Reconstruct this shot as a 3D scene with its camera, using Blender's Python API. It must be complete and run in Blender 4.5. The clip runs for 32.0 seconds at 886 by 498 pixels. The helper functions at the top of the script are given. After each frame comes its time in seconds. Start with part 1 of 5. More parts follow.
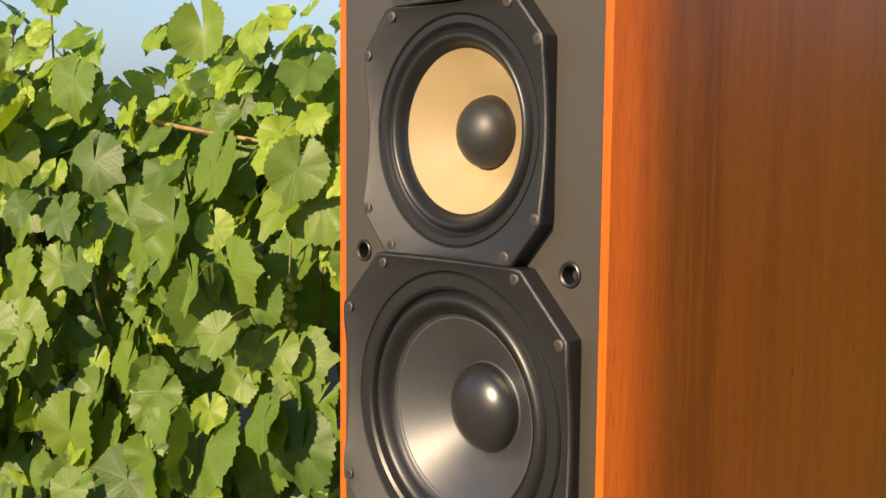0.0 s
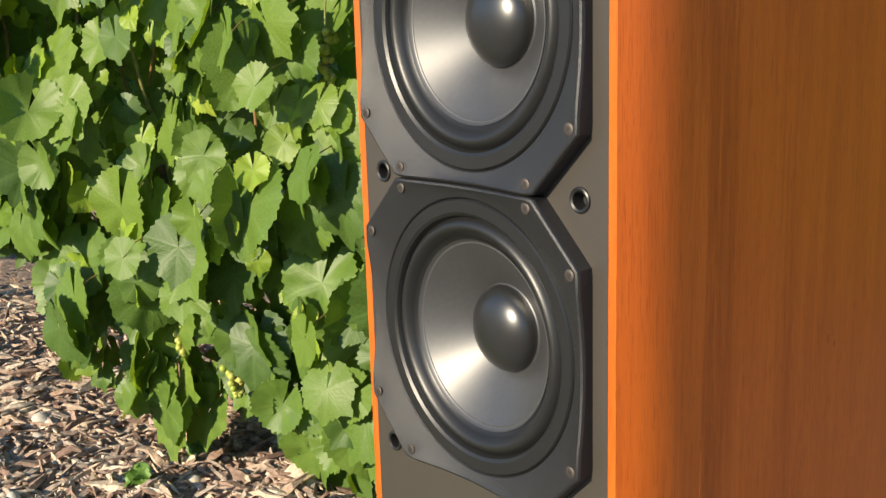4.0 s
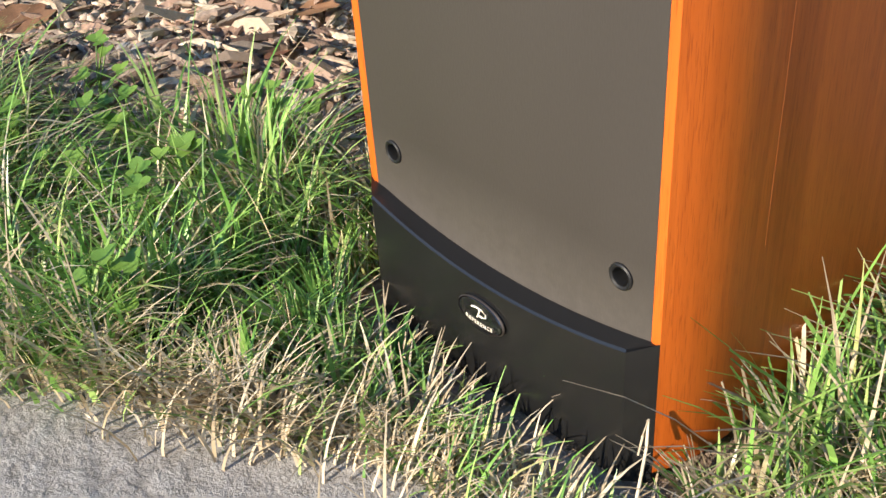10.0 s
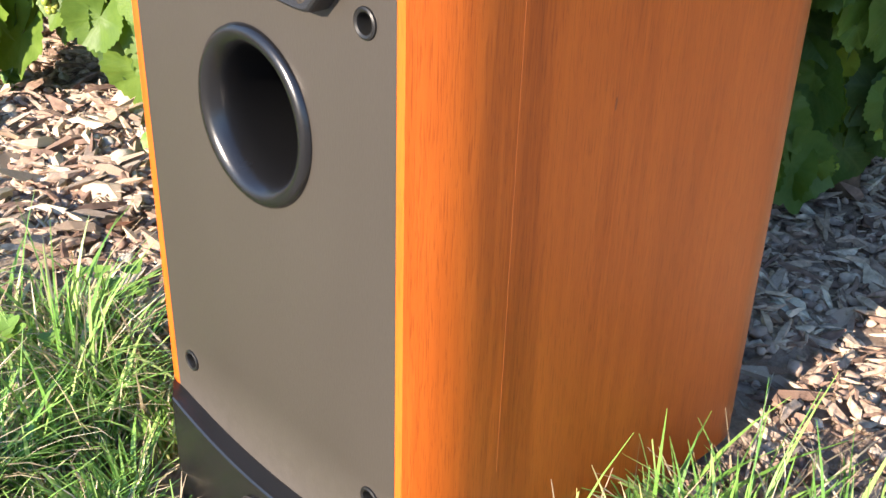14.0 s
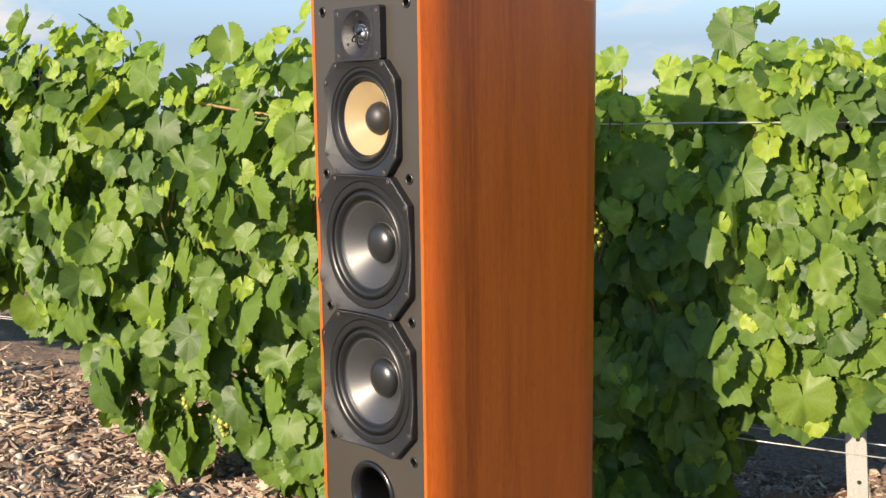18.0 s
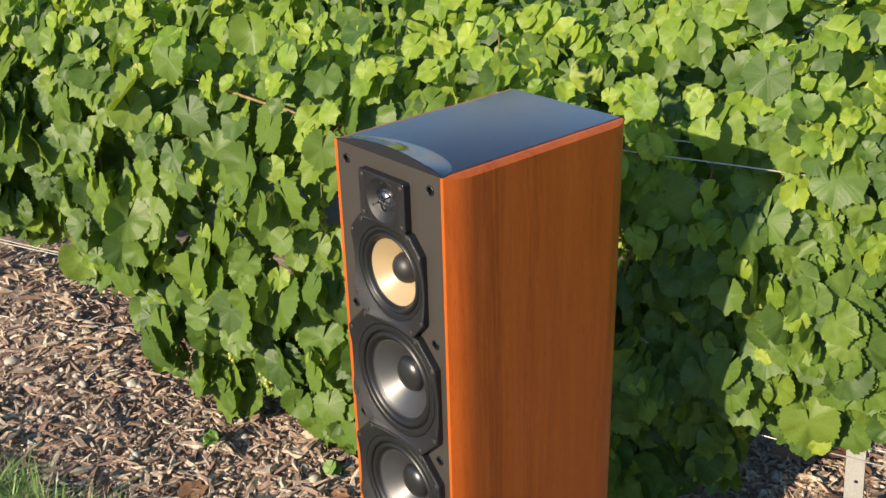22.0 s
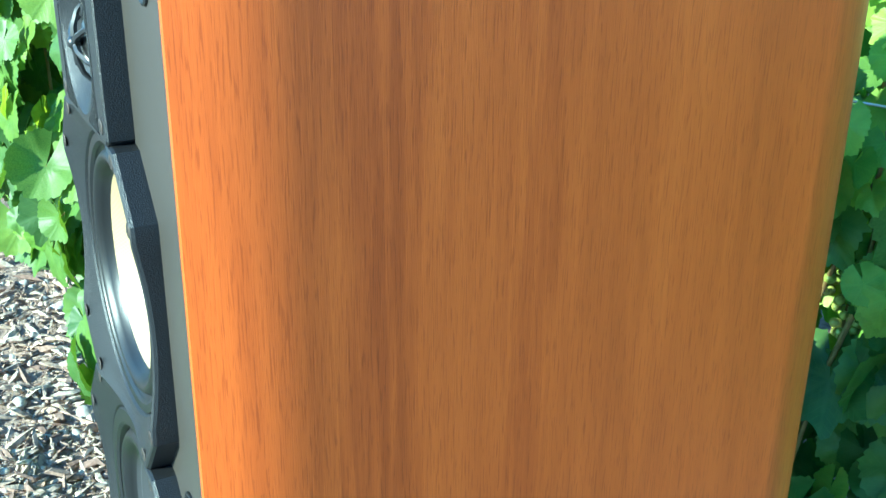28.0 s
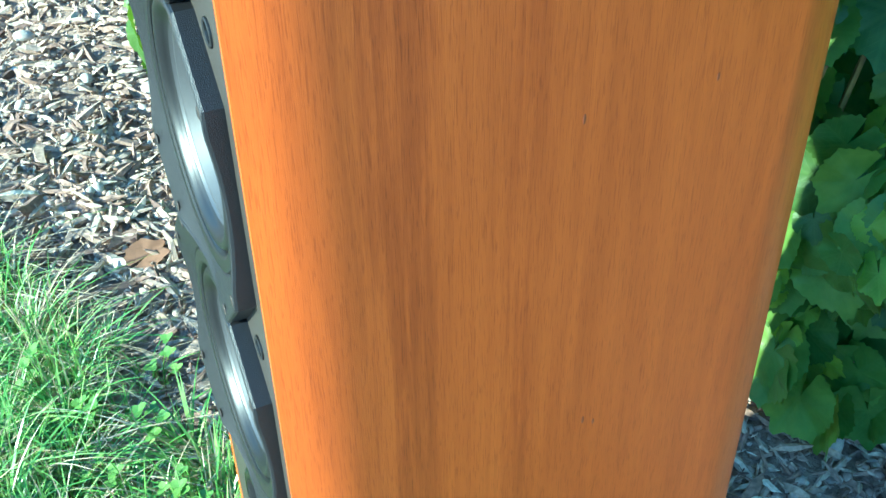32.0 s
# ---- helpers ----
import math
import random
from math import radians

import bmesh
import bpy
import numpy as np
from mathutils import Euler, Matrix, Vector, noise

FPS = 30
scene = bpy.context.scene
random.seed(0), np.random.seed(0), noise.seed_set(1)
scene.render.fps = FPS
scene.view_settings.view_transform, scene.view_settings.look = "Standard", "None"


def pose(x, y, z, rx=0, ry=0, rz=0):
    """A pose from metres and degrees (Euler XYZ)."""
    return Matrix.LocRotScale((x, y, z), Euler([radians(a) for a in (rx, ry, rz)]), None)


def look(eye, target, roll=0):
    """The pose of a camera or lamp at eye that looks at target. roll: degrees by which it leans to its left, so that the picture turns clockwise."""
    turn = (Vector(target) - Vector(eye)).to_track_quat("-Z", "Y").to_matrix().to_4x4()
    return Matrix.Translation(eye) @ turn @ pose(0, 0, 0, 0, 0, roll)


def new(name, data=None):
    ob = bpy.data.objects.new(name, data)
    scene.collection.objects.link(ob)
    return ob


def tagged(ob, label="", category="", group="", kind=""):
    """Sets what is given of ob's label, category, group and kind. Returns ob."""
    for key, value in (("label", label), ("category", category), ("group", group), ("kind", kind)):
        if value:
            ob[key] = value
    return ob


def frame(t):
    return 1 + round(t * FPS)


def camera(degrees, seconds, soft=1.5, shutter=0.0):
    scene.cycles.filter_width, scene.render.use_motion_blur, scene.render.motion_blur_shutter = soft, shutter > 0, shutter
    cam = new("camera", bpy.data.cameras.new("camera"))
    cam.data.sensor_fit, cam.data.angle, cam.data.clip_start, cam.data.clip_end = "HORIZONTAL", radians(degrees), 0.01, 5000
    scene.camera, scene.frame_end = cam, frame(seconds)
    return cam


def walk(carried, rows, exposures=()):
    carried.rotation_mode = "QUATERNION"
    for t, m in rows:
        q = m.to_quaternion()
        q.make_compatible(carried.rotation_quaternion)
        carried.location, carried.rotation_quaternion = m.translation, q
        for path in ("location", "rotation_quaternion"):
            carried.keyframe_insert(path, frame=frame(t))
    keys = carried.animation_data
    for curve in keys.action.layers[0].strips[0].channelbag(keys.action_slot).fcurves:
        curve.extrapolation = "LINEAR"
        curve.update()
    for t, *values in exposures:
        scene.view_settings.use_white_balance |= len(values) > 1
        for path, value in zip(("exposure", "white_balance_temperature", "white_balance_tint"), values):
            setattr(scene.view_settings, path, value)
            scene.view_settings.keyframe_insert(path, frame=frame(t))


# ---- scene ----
cam = camera(46.0, 32.0)
PATH = [
    (0, (0.501, -0.476, 0.919), (-0.961, 0.876, 0.735), 0.5),
    (0.5, (0.509, -0.480, 0.905), (-0.974, 0.842, 0.675), 0.8),
    (1, (0.515, -0.479, 0.897), (-0.980, 0.818, 0.615), 0.8),
    (1.5, (0.518, -0.481, 0.890), (-0.968, 0.813, 0.548), 0.8),
    (2, (0.525, -0.482, 0.883), (-0.947, 0.811, 0.482), 0.7),
    (2.5, (0.527, -0.483, 0.875), (-0.935, 0.801, 0.410), 0.6),
    (4.5, (0.517, -0.433, 0.711), (-1.014, 0.783, 0.289), -2.3),
    (5, (0.513, -0.426, 0.705), (-0.992, 0.779, 0.172), -2.5),
    (5.5, (0.511, -0.428, 0.700), (-0.983, 0.742, 0.068), -3.1),
    (6, (0.508, -0.404, 0.670), (-1.012, 0.707, -0.004), -3.0),
    (6.5, (0.510, -0.419, 0.674), (-0.963, 0.692, -0.098), -3.0),
    (7, (0.500, -0.369, 0.598), (-1.035, 0.679, -0.140), -1.5),
    (7.5, (0.498, -0.355, 0.582), (-1.019, 0.641, -0.259), -1.2),
    (8, (0.515, -0.467, 0.582), (-0.868, 0.681, -0.296), -2.7),
    (8.5, (0.499, -0.487, 0.576), (-0.813, 0.668, -0.396), -1.4),
    (9, (0.500, -0.476, 0.562), (-0.794, 0.629, -0.489), -1.6),
    (9.5, (0.463, -0.413, 0.516), (-0.854, 0.637, -0.562), -3.2),
    (10, (0.396, -0.342, 0.457), (-0.929, 0.665, -0.652), -4.4),
    (10.5, (0.330, -0.277, 0.415), (-0.970, 0.660, -0.782), -7.1),
    (11, (0.281, -0.220, 0.367), (-1.030, 0.640, -0.875), -9.5),
    (11.5, (0.253, -0.199, 0.346), (-1.024, 0.663, -0.930), -10.1),
    (12, (0.257, -0.191, 0.339), (-1.067, 0.681, -0.880), -10.8),
    (12.5, (0.261, -0.199, 0.339), (-1.065, 0.751, -0.819), -8.4),
    (13, (0.308, -0.245, 0.368), (-0.956, 0.946, -0.623), -2.1),
    (13.5, (0.387, -0.301, 0.416), (-0.857, 1.015, -0.433), -0.5),
    (14, (0.470, -0.311, 0.564), (-0.787, 0.929, -0.376), 1.7),
    (14.5, (0.615, -0.444, 0.651), (-0.690, 0.843, -0.147), -0.2),
    (15, (0.854, -0.650, 0.788), (-0.512, 0.650, 0.120), -0.0),
    (15.5, (1.194, -0.917, 0.977), (-0.222, 0.348, 0.349), -1.2),
    (17.5, (1.223, -0.978, 0.949), (-0.224, 0.367, 0.637), -0.8),
    (18, (1.225, -0.979, 0.952), (-0.229, 0.367, 0.678), -0.7),
    (18.5, (1.226, -0.980, 0.944), (-0.239, 0.361, 0.707), -1.2),
    (19, (1.211, -0.980, 0.969), (-0.250, 0.368, 0.751), -0.9),
    (19.5, (1.135, -0.944, 1.140), (-0.303, 0.394, 0.765), -1.9),
    (20, (1.151, -0.939, 1.374), (-0.256, 0.376, 0.834), -1.2),
    (20.5, (1.255, -0.978, 1.511), (-0.184, 0.285, 0.933), -1.2),
    (21, (1.369, -1.036, 1.582), (-0.093, 0.177, 0.956), -1.6),
    (21.5, (1.373, -1.024, 1.627), (-0.081, 0.139, 0.896), -1.7),
    (22, (1.147, -0.874, 1.622), (-0.239, 0.308, 0.798), -1.8),
    (22.5, (0.949, -0.735, 1.635), (-0.397, 0.454, 0.756), -1.9),
    (23, (0.862, -0.608, 1.600), (-0.524, 0.538, 0.726), -2.2),
    (23.5, (0.781, -0.433, 1.571), (-0.651, 0.624, 0.659), -0.9),
    (24, (0.751, -0.316, 1.553), (-0.725, 0.664, 0.623), -0.8),
    (24.5, (0.709, -0.243, 1.549), (-0.821, 0.631, 0.603), -0.3),
    (26.5, (0.598, -0.106, 1.263), (-1.103, 0.679, 0.562), -0.8),
    (27, (0.579, -0.109, 1.211), (-1.119, 0.723, 0.558), -0.2),
    (27.5, (0.592, -0.090, 1.181), (-1.127, 0.711, 0.544), -0.2),
    (28, (0.525, -0.095, 1.155), (-1.103, 0.788, 0.401), 0.8),
    (28.5, (0.473, -0.103, 1.129), (-1.061, 0.876, 0.300), 0.5),
    (29, (0.481, -0.090, 1.094), (-1.077, 0.865, 0.282), -0.5),
    (29.5, (0.489, -0.081, 1.075), (-1.074, 0.835, 0.228), -0.5),
    (30, (0.492, -0.077, 1.045), (-1.067, 0.815, 0.165), -0.4),
    (30.5, (0.501, -0.075, 1.021), (-1.048, 0.781, 0.089), -0.3),
    (31, (0.515, -0.073, 1.025), (-0.979, 0.715, -0.046), -0.2),
    (31.5, (0.542, -0.088, 1.030), (-0.916, 0.658, -0.119), -0.7),
    (32, (0.578, -0.089, 1.071), (-0.877, 0.557, -0.139), -1.1),
]
EXPOSURES = [(0.0, 0.83, 8300, 12), (2.5, 0.95, 7500, 8), (5.0, 1.02, 6600, 6), (9.0, 1.05, 6400, 10), (11.0, 1.25, 6500, 10), (12.5, 1.52, 6450, 10), (14.0, 1.8, 6500, 14), (15.0, 1.62, 6400, 12), (15.6, 1.35, 6400, 10),
             (18.0, 1.0, 7000, 11), (20.0, 0.78, 6800, 12), (22.7, 0.76, 6800, 9), (24.5, 1.0, 6800, 9), (27.0, 1.65, 5900, -8), (28.2, 2.08, 4500, -26), (31.0, 2.2, 4400, -28), (32.0, 2.2, 4650, -24)]
walk(cam, [(t, look(eye, target, roll)) for t, eye, target, roll in PATH], EXPOSURES)

# ---- light ----
SUN_ELEVATION, SUN_AZIMUTH = radians(21), radians(177.5)
world = bpy.data.worlds.new("sky")
scene.world = world
world.use_nodes = True
wn, wl = world.node_tree.nodes, world.node_tree.links
wn.clear()
sky = wn.new("ShaderNodeTexSky")
sky.sky_type, sky.sun_disc = "NISHITA", False
sky.sun_elevation, sky.sun_rotation = SUN_ELEVATION, SUN_AZIMUTH
sky.air_density, sky.dust_density, sky.ozone_density = 1.0, 0.1, 4.0
coord = wn.new("ShaderNodeTexCoord")
stretch = wn.new("ShaderNodeMapping")
stretch.inputs["Scale"].default_value = (2.2, 2.2, 6.0)
wl.new(coord.outputs["Generated"], stretch.inputs["Vector"])
puffs = wn.new("ShaderNodeTexNoise")
puffs.inputs["Scale"].default_value, puffs.inputs["Detail"].default_value = 2.3, 6
wl.new(stretch.outputs[0], puffs.inputs["Vector"])
cover = wn.new("ShaderNodeValToRGB")
cover.color_ramp.elements[0].position, cover.color_ramp.elements[1].position = 0.55, 0.66
wl.new(puffs.outputs["Fac"], cover.inputs[0])
amount = wn.new("ShaderNodeMath")
amount.operation = "MULTIPLY"
wl.new(cover.outputs[0], amount.inputs[0])
# clouds lie low over the horizon
lie = wn.new("ShaderNodeSeparateXYZ")
wl.new(coord.outputs["Generated"], lie.inputs[0])
low_band = wn.new("ShaderNodeMapRange")
low_band.inputs["From Min"].default_value, low_band.inputs["From Max"].default_value = 0.42, 0.26
wl.new(lie.outputs[2], low_band.inputs["Value"])
wl.new(low_band.outputs[0], amount.inputs[1])
clouds = wn.new("ShaderNodeMix")
clouds.data_type = "RGBA"
clouds.inputs["B"].default_value = (2.9, 2.9, 3.0, 1)
wl.new(amount.outputs[0], clouds.inputs["Factor"])
haze_at = wn.new("ShaderNodeMapRange")
haze_at.inputs["From Min"].default_value, haze_at.inputs["From Max"].default_value = 0.25, 0.06
haze_at.inputs["To Max"].default_value = 0.9
wl.new(lie.outputs[2], haze_at.inputs["Value"])
haze = wn.new("ShaderNodeMix")
haze.data_type = "RGBA"
haze.inputs["B"].default_value = (1.2, 1.65, 2.4, 1)
wl.new(haze_at.outputs[0], haze.inputs["Factor"])
wl.new(sky.outputs[0], haze.inputs["A"])
wl.new(haze.outputs["Result"], clouds.inputs["A"])
back = wn.new("ShaderNodeBackground")
back.inputs["Strength"].default_value = 0.15
wl.new(clouds.outputs["Result"], back.inputs[0])
wout = wn.new("ShaderNodeOutputWorld")
wl.new(back.outputs[0], wout.inputs[0])

lamp = bpy.data.lights.new("sun", "SUN")
lamp.energy, lamp.angle, lamp.color = 5.0, radians(0.6), (1.0, 0.86, 0.68)
sun = new("sun", lamp)
sun.matrix_world = look((20 * math.sin(SUN_AZIMUTH) * math.cos(SUN_ELEVATION), 20 * math.cos(SUN_AZIMUTH) * math.cos(SUN_ELEVATION), 20 * math.sin(SUN_ELEVATION)), (0, 0, 0))

# ---- materials ----
def nodes_of(name):
    m = bpy.data.materials.new(name)
    m.use_nodes = True
    n = m.node_tree.nodes
    return m, n, m.node_tree.links, n["Principled BSDF"]


def node(n, kind, **values):
    made = n.new(kind)
    for key, value in values.items():
        made.inputs[key].default_value = value
    return made


def ramp(n, stops):
    r = n.new("ShaderNodeValToRGB")
    e = r.color_ramp.elements
    while len(e) < len(stops):
        e.new(0.5)
    for el, (at, colour) in zip(e, stops):
        el.position, el.color = at, (*colour, 1)
    return r


def bumped(n, l, bsdf, height, strength, distance):
    b = node(n, "ShaderNodeBump", Strength=strength, Distance=distance)
    l.new(height, b.inputs["Height"])
    l.new(b.outputs[0], bsdf.inputs["Normal"])


def coords(n, l, scale=(1, 1, 1)):
    c = n.new("ShaderNodeTexCoord")
    m = n.new("ShaderNodeMapping")
    m.inputs["Scale"].default_value = scale
    l.new(c.outputs["Object"], m.inputs["Vector"])
    return m.outputs[0]


def plain(name, colour, rough, metal=0.0, grain=0.0, scale=600, bump=0.0, spec=0.5, stretch_by=(1, 1, 1), spread=0.25):
    """A surface with fine grain and larger, fainter patches."""
    m, n, l, b = nodes_of(name)
    v = coords(n, l, stretch_by)
    fine = node(n, "ShaderNodeTexNoise", Scale=scale, Detail=3)
    wide = node(n, "ShaderNodeTexNoise", Scale=9, Detail=3)
    l.new(v, fine.inputs["Vector"]), l.new(v, wide.inputs["Vector"])
    mixed = n.new("ShaderNodeMath")
    mixed.operation = "MULTIPLY_ADD"
    mixed.inputs[1].default_value = 0.5
    half = n.new("ShaderNodeMath")
    half.operation = "MULTIPLY"
    half.inputs[1].default_value = 0.5
    l.new(wide.outputs["Fac"], half.inputs[0])
    l.new(fine.outputs["Fac"], mixed.inputs[0]), l.new(half.outputs[0], mixed.inputs[2])
    c = ramp(n, [(0.3, [x * (1 - spread) for x in colour]), (0.7, [min(1, x * (1 + spread)) for x in colour])])
    l.new(mixed.outputs[0], c.inputs[0]), l.new(c.outputs[0], b.inputs["Base Color"])
    b.inputs["Roughness"].default_value, b.inputs["Metallic"].default_value = rough, metal
    b.inputs["Specular IOR Level"].default_value = spec
    r = n.new("ShaderNodeMapRange")
    r.inputs["To Min"].default_value, r.inputs["To Max"].default_value = rough * 0.85, min(1, rough * 1.15)
    l.new(wide.outputs["Fac"], r.inputs["Value"]), l.new(r.outputs[0], b.inputs["Roughness"])
    if bump:
        bumped(n, l, b, fine.outputs["Fac"], bump, 0.0006)
    return m


def cherry_veneer():
    m, n, l, b = nodes_of("cherry_veneer")
    v = coords(n, l, (75, 75, 3.2))
    grain = node(n, "ShaderNodeTexNoise", Scale=2.2, Detail=7, Roughness=0.62, Distortion=0.5)
    l.new(v, grain.inputs["Vector"])
    v2 = coords(n, l, (10, 10, 0.9))
    bands = node(n, "ShaderNodeTexNoise", Scale=2.4, Detail=6, Distortion=1.2)
    l.new(v2, bands.inputs["Vector"])
    v3 = coords(n, l, (800, 800, 34))
    pores = node(n, "ShaderNodeTexNoise", Scale=1.6, Detail=2, Distortion=0.6)
    l.new(v3, pores.inputs["Vector"])
    c1 = ramp(n, [(0.25, (0.365, 0.074, 0.0070)), (0.42, (0.435, 0.090, 0.0084)), (0.55, (0.47, 0.099, 0.0096)), (0.75, (0.505, 0.112, 0.0115))])
    l.new(bands.outputs["Fac"], c1.inputs[0])
    c2 = ramp(n, [(0.30, (0.70, 0.62, 0.55)), (0.60, (1, 1, 1)), (0.8, (1.0, 1.0, 1.0))])
    l.new(grain.outputs["Fac"], c2.inputs[0])
    c3 = ramp(n, [(0.34, (0.46, 0.36, 0.28)), (0.46, (1, 1, 1))])
    l.new(pores.outputs["Fac"], c3.inputs[0])
    a = n.new("ShaderNodeMix")
    a.data_type, a.blend_type = "RGBA", "MULTIPLY"
    a.inputs["Factor"].default_value = 0.42
    l.new(c1.outputs[0], a.inputs["A"]), l.new(c2.outputs[0], a.inputs["B"])
    a2 = n.new("ShaderNodeMix")
    a2.data_type, a2.blend_type = "RGBA", "MULTIPLY"
    a2.inputs["Factor"].default_value = 0.5
    l.new(a.outputs["Result"], a2.inputs["A"]), l.new(c3.outputs[0], a2.inputs["B"])
    # a streaky darker band behind the rounded edge, a dark veneer figure further back
    banded = a2.outputs["Result"]
    where = n.new("ShaderNodeSeparateXYZ")
    wander = coords(n, l)
    l.new(wander, where.inputs[0])
    for at, wide, tone in ((0.076, 0.050, (0.80, 0.75, 0.69, 1)), (0.165, 0.026, (0.84, 0.78, 0.72, 1))):
        off = n.new("ShaderNodeMath")
        off.operation = "MULTIPLY_ADD"
        off.inputs[1].default_value, off.inputs[2].default_value = 0.05, -at - 0.025
        l.new(bands.outputs["Fac"], off.inputs[0])
        gap = n.new("ShaderNodeMath")
        gap.operation = "ADD"
        l.new(where.outputs[1], gap.inputs[0]), l.new(off.outputs[0], gap.inputs[1])
        size = n.new("ShaderNodeMath")
        size.operation = "ABSOLUTE"
        l.new(gap.outputs[0], size.inputs[0])
        strength = n.new("ShaderNodeMapRange")
        strength.interpolation_type = "SMOOTHSTEP"
        strength.inputs["From Min"].default_value, strength.inputs["From Max"].default_value = wide, 0.0
        l.new(size.outputs[0], strength.inputs["Value"])
        streaky = n.new("ShaderNodeMath")
        streaky.operation = "MULTIPLY"
        streak = node(n, "ShaderNodeMapRange", **{"From Min": 0.62, "From Max": 0.40})
        l.new(grain.outputs["Fac"], streak.inputs["Value"])
        l.new(strength.outputs[0], streaky.inputs[0]), l.new(streak.outputs[0], streaky.inputs[1])
        dark = n.new("ShaderNodeMix")
        dark.data_type, dark.blend_type = "RGBA", "MULTIPLY"
        dark.inputs["B"].default_value = tone
        l.new(streaky.outputs[0], dark.inputs["Factor"]), l.new(banded, dark.inputs["A"])
        banded = dark.outputs["Result"]
    l.new(banded, b.inputs["Base Color"])
    b.inputs["Roughness"].default_value = 0.42
    b.inputs["Coat Weight"].default_value, b.inputs["Coat Roughness"].default_value = 0.08, 0.32
    b.inputs["Specular IOR Level"].default_value = 0.32
    bumped(n, l, b, pores.outputs["Fac"], 0.18, 0.0004)
    return m


def leaf_material(name, dark, light, yellow, through_light):
    """Vine leaf: veins follow the leaf's own UV, colour varies from leaf to leaf, light comes through."""
    m, n, l, b = nodes_of(name)
    uv = n.new("ShaderNodeUVMap")
    uv.uv_map = "leaf"
    sep = n.new("ShaderNodeSeparateXYZ")
    l.new(uv.outputs[0], sep.inputs[0])

    def mth(op, a, bb=None):
        x = n.new("ShaderNodeMath")
        x.operation = op
        for i, value in enumerate((a, bb)):
            if value is None:
                continue
            if isinstance(value, (int, float)):
                x.inputs[i].default_value = value
            else:
                l.new(value, x.inputs[i])
        return x.outputs[0]

    least = None
    for deg in (0, 48, -48, 103, -103):
        c, s = math.cos(radians(deg)), math.sin(radians(deg))
        along = mth("ADD", mth("MULTIPLY", sep.outputs[0], s), mth("MULTIPLY", sep.outputs[1], c))
        across = mth("ABSOLUTE", mth("SUBTRACT", mth("MULTIPLY", sep.outputs[0], c), mth("MULTIPLY", sep.outputs[1], s)))
        away = mth("ADD", across, mth("MULTIPLY", mth("LESS_THAN", along, 0.0), 5.0))
        # side ribs branch off the main rib
        rib = mth("ABSOLUTE", mth("SINE", mth("MULTIPLY", mth("SUBTRACT", along, mth("MULTIPLY", across, 0.9)), 34.0)))
        rib = mth("ADD", mth("MULTIPLY", rib, 0.10), mth("MULTIPLY", mth("GREATER_THAN", across, 0.17), 5.0))
        away = mth("MINIMUM", away, mth("ADD", rib, mth("MULTIPLY", mth("LESS_THAN", along, 0.0), 5.0)))
        least = away if least is None else mth("MINIMUM", least, away)
    vein = n.new("ShaderNodeMapRange")
    vein.inputs["From Min"].default_value, vein.inputs["From Max"].default_value = 0.006, 0.032
    vein.inputs["To Min"].default_value, vein.inputs["To Max"].default_value = 1.0, 0.0
    l.new(least, vein.inputs["Value"])
    geo, info = n.new("ShaderNodeNewGeometry"), n.new("ShaderNodeObjectInfo")
    chance = mth("FRACT", mth("ADD", geo.outputs["Random Per Island"], mth("MULTIPLY", info.outputs["Random"], 7.31)))
    c = ramp(n, [(0.0, dark), (0.45, light), (0.78, [a * 0.7 + b * 0.3 for a, b in zip(light, yellow)]), (1.0, yellow)])
    l.new(chance, c.inputs[0])
    v = coords(n, l)
    blotch = node(n, "ShaderNodeTexNoise", Scale=45, Detail=4)
    l.new(v, blotch.inputs["Vector"])
    c2 = ramp(n, [(0.3, (0.72, 0.78, 0.65)), (0.7, (1.15, 1.1, 1.1))])
    l.new(blotch.outputs["Fac"], c2.inputs[0])
    a = n.new("ShaderNodeMix")
    a.data_type, a.blend_type = "RGBA", "MULTIPLY"
    a.inputs["Factor"].default_value = 1.0
    l.new(c.outputs[0], a.inputs["A"]), l.new(c2.outputs[0], a.inputs["B"])
    pale = n.new("ShaderNodeMix")
    pale.data_type = "RGBA"
    pale.inputs["B"].default_value = (*[min(1, x * 1.35 + 0.03) for x in light], 1)
    l.new(mth("MULTIPLY", vein.outputs[0], 0.12), pale.inputs["Factor"]), l.new(a.outputs["Result"], pale.inputs["A"])
    l.new(pale.outputs["Result"], b.inputs["Base Color"])
    b.inputs["Roughness"].default_value = 0.46
    b.inputs["Specular IOR Level"].default_value = 0.32
    bumped(n, l, b, mth("SUBTRACT", mth("MULTIPLY", blotch.outputs["Fac"], 0.5), vein.outputs[0]), 0.16, 0.002)
    t = n.new("ShaderNodeBsdfTranslucent")
    tint = n.new("ShaderNodeMix")
    tint.data_type, tint.blend_type = "RGBA", "MULTIPLY"
    tint.inputs["Factor"].default_value = 1.0
    tint.inputs["B"].default_value = (1.6, 1.5, 0.5, 1)
    l.new(pale.outputs["Result"], tint.inputs["A"]), l.new(tint.outputs["Result"], t.inputs[0])
    mixed = n.new("ShaderNodeMixShader")
    mixed.inputs[0].default_value = through_light
    l.new(b.outputs[0], mixed.inputs[1]), l.new(t.outputs[0], mixed.inputs[2])
    l.new(mixed.outputs[0], n["Material Output"].inputs["Surface"])
    return m


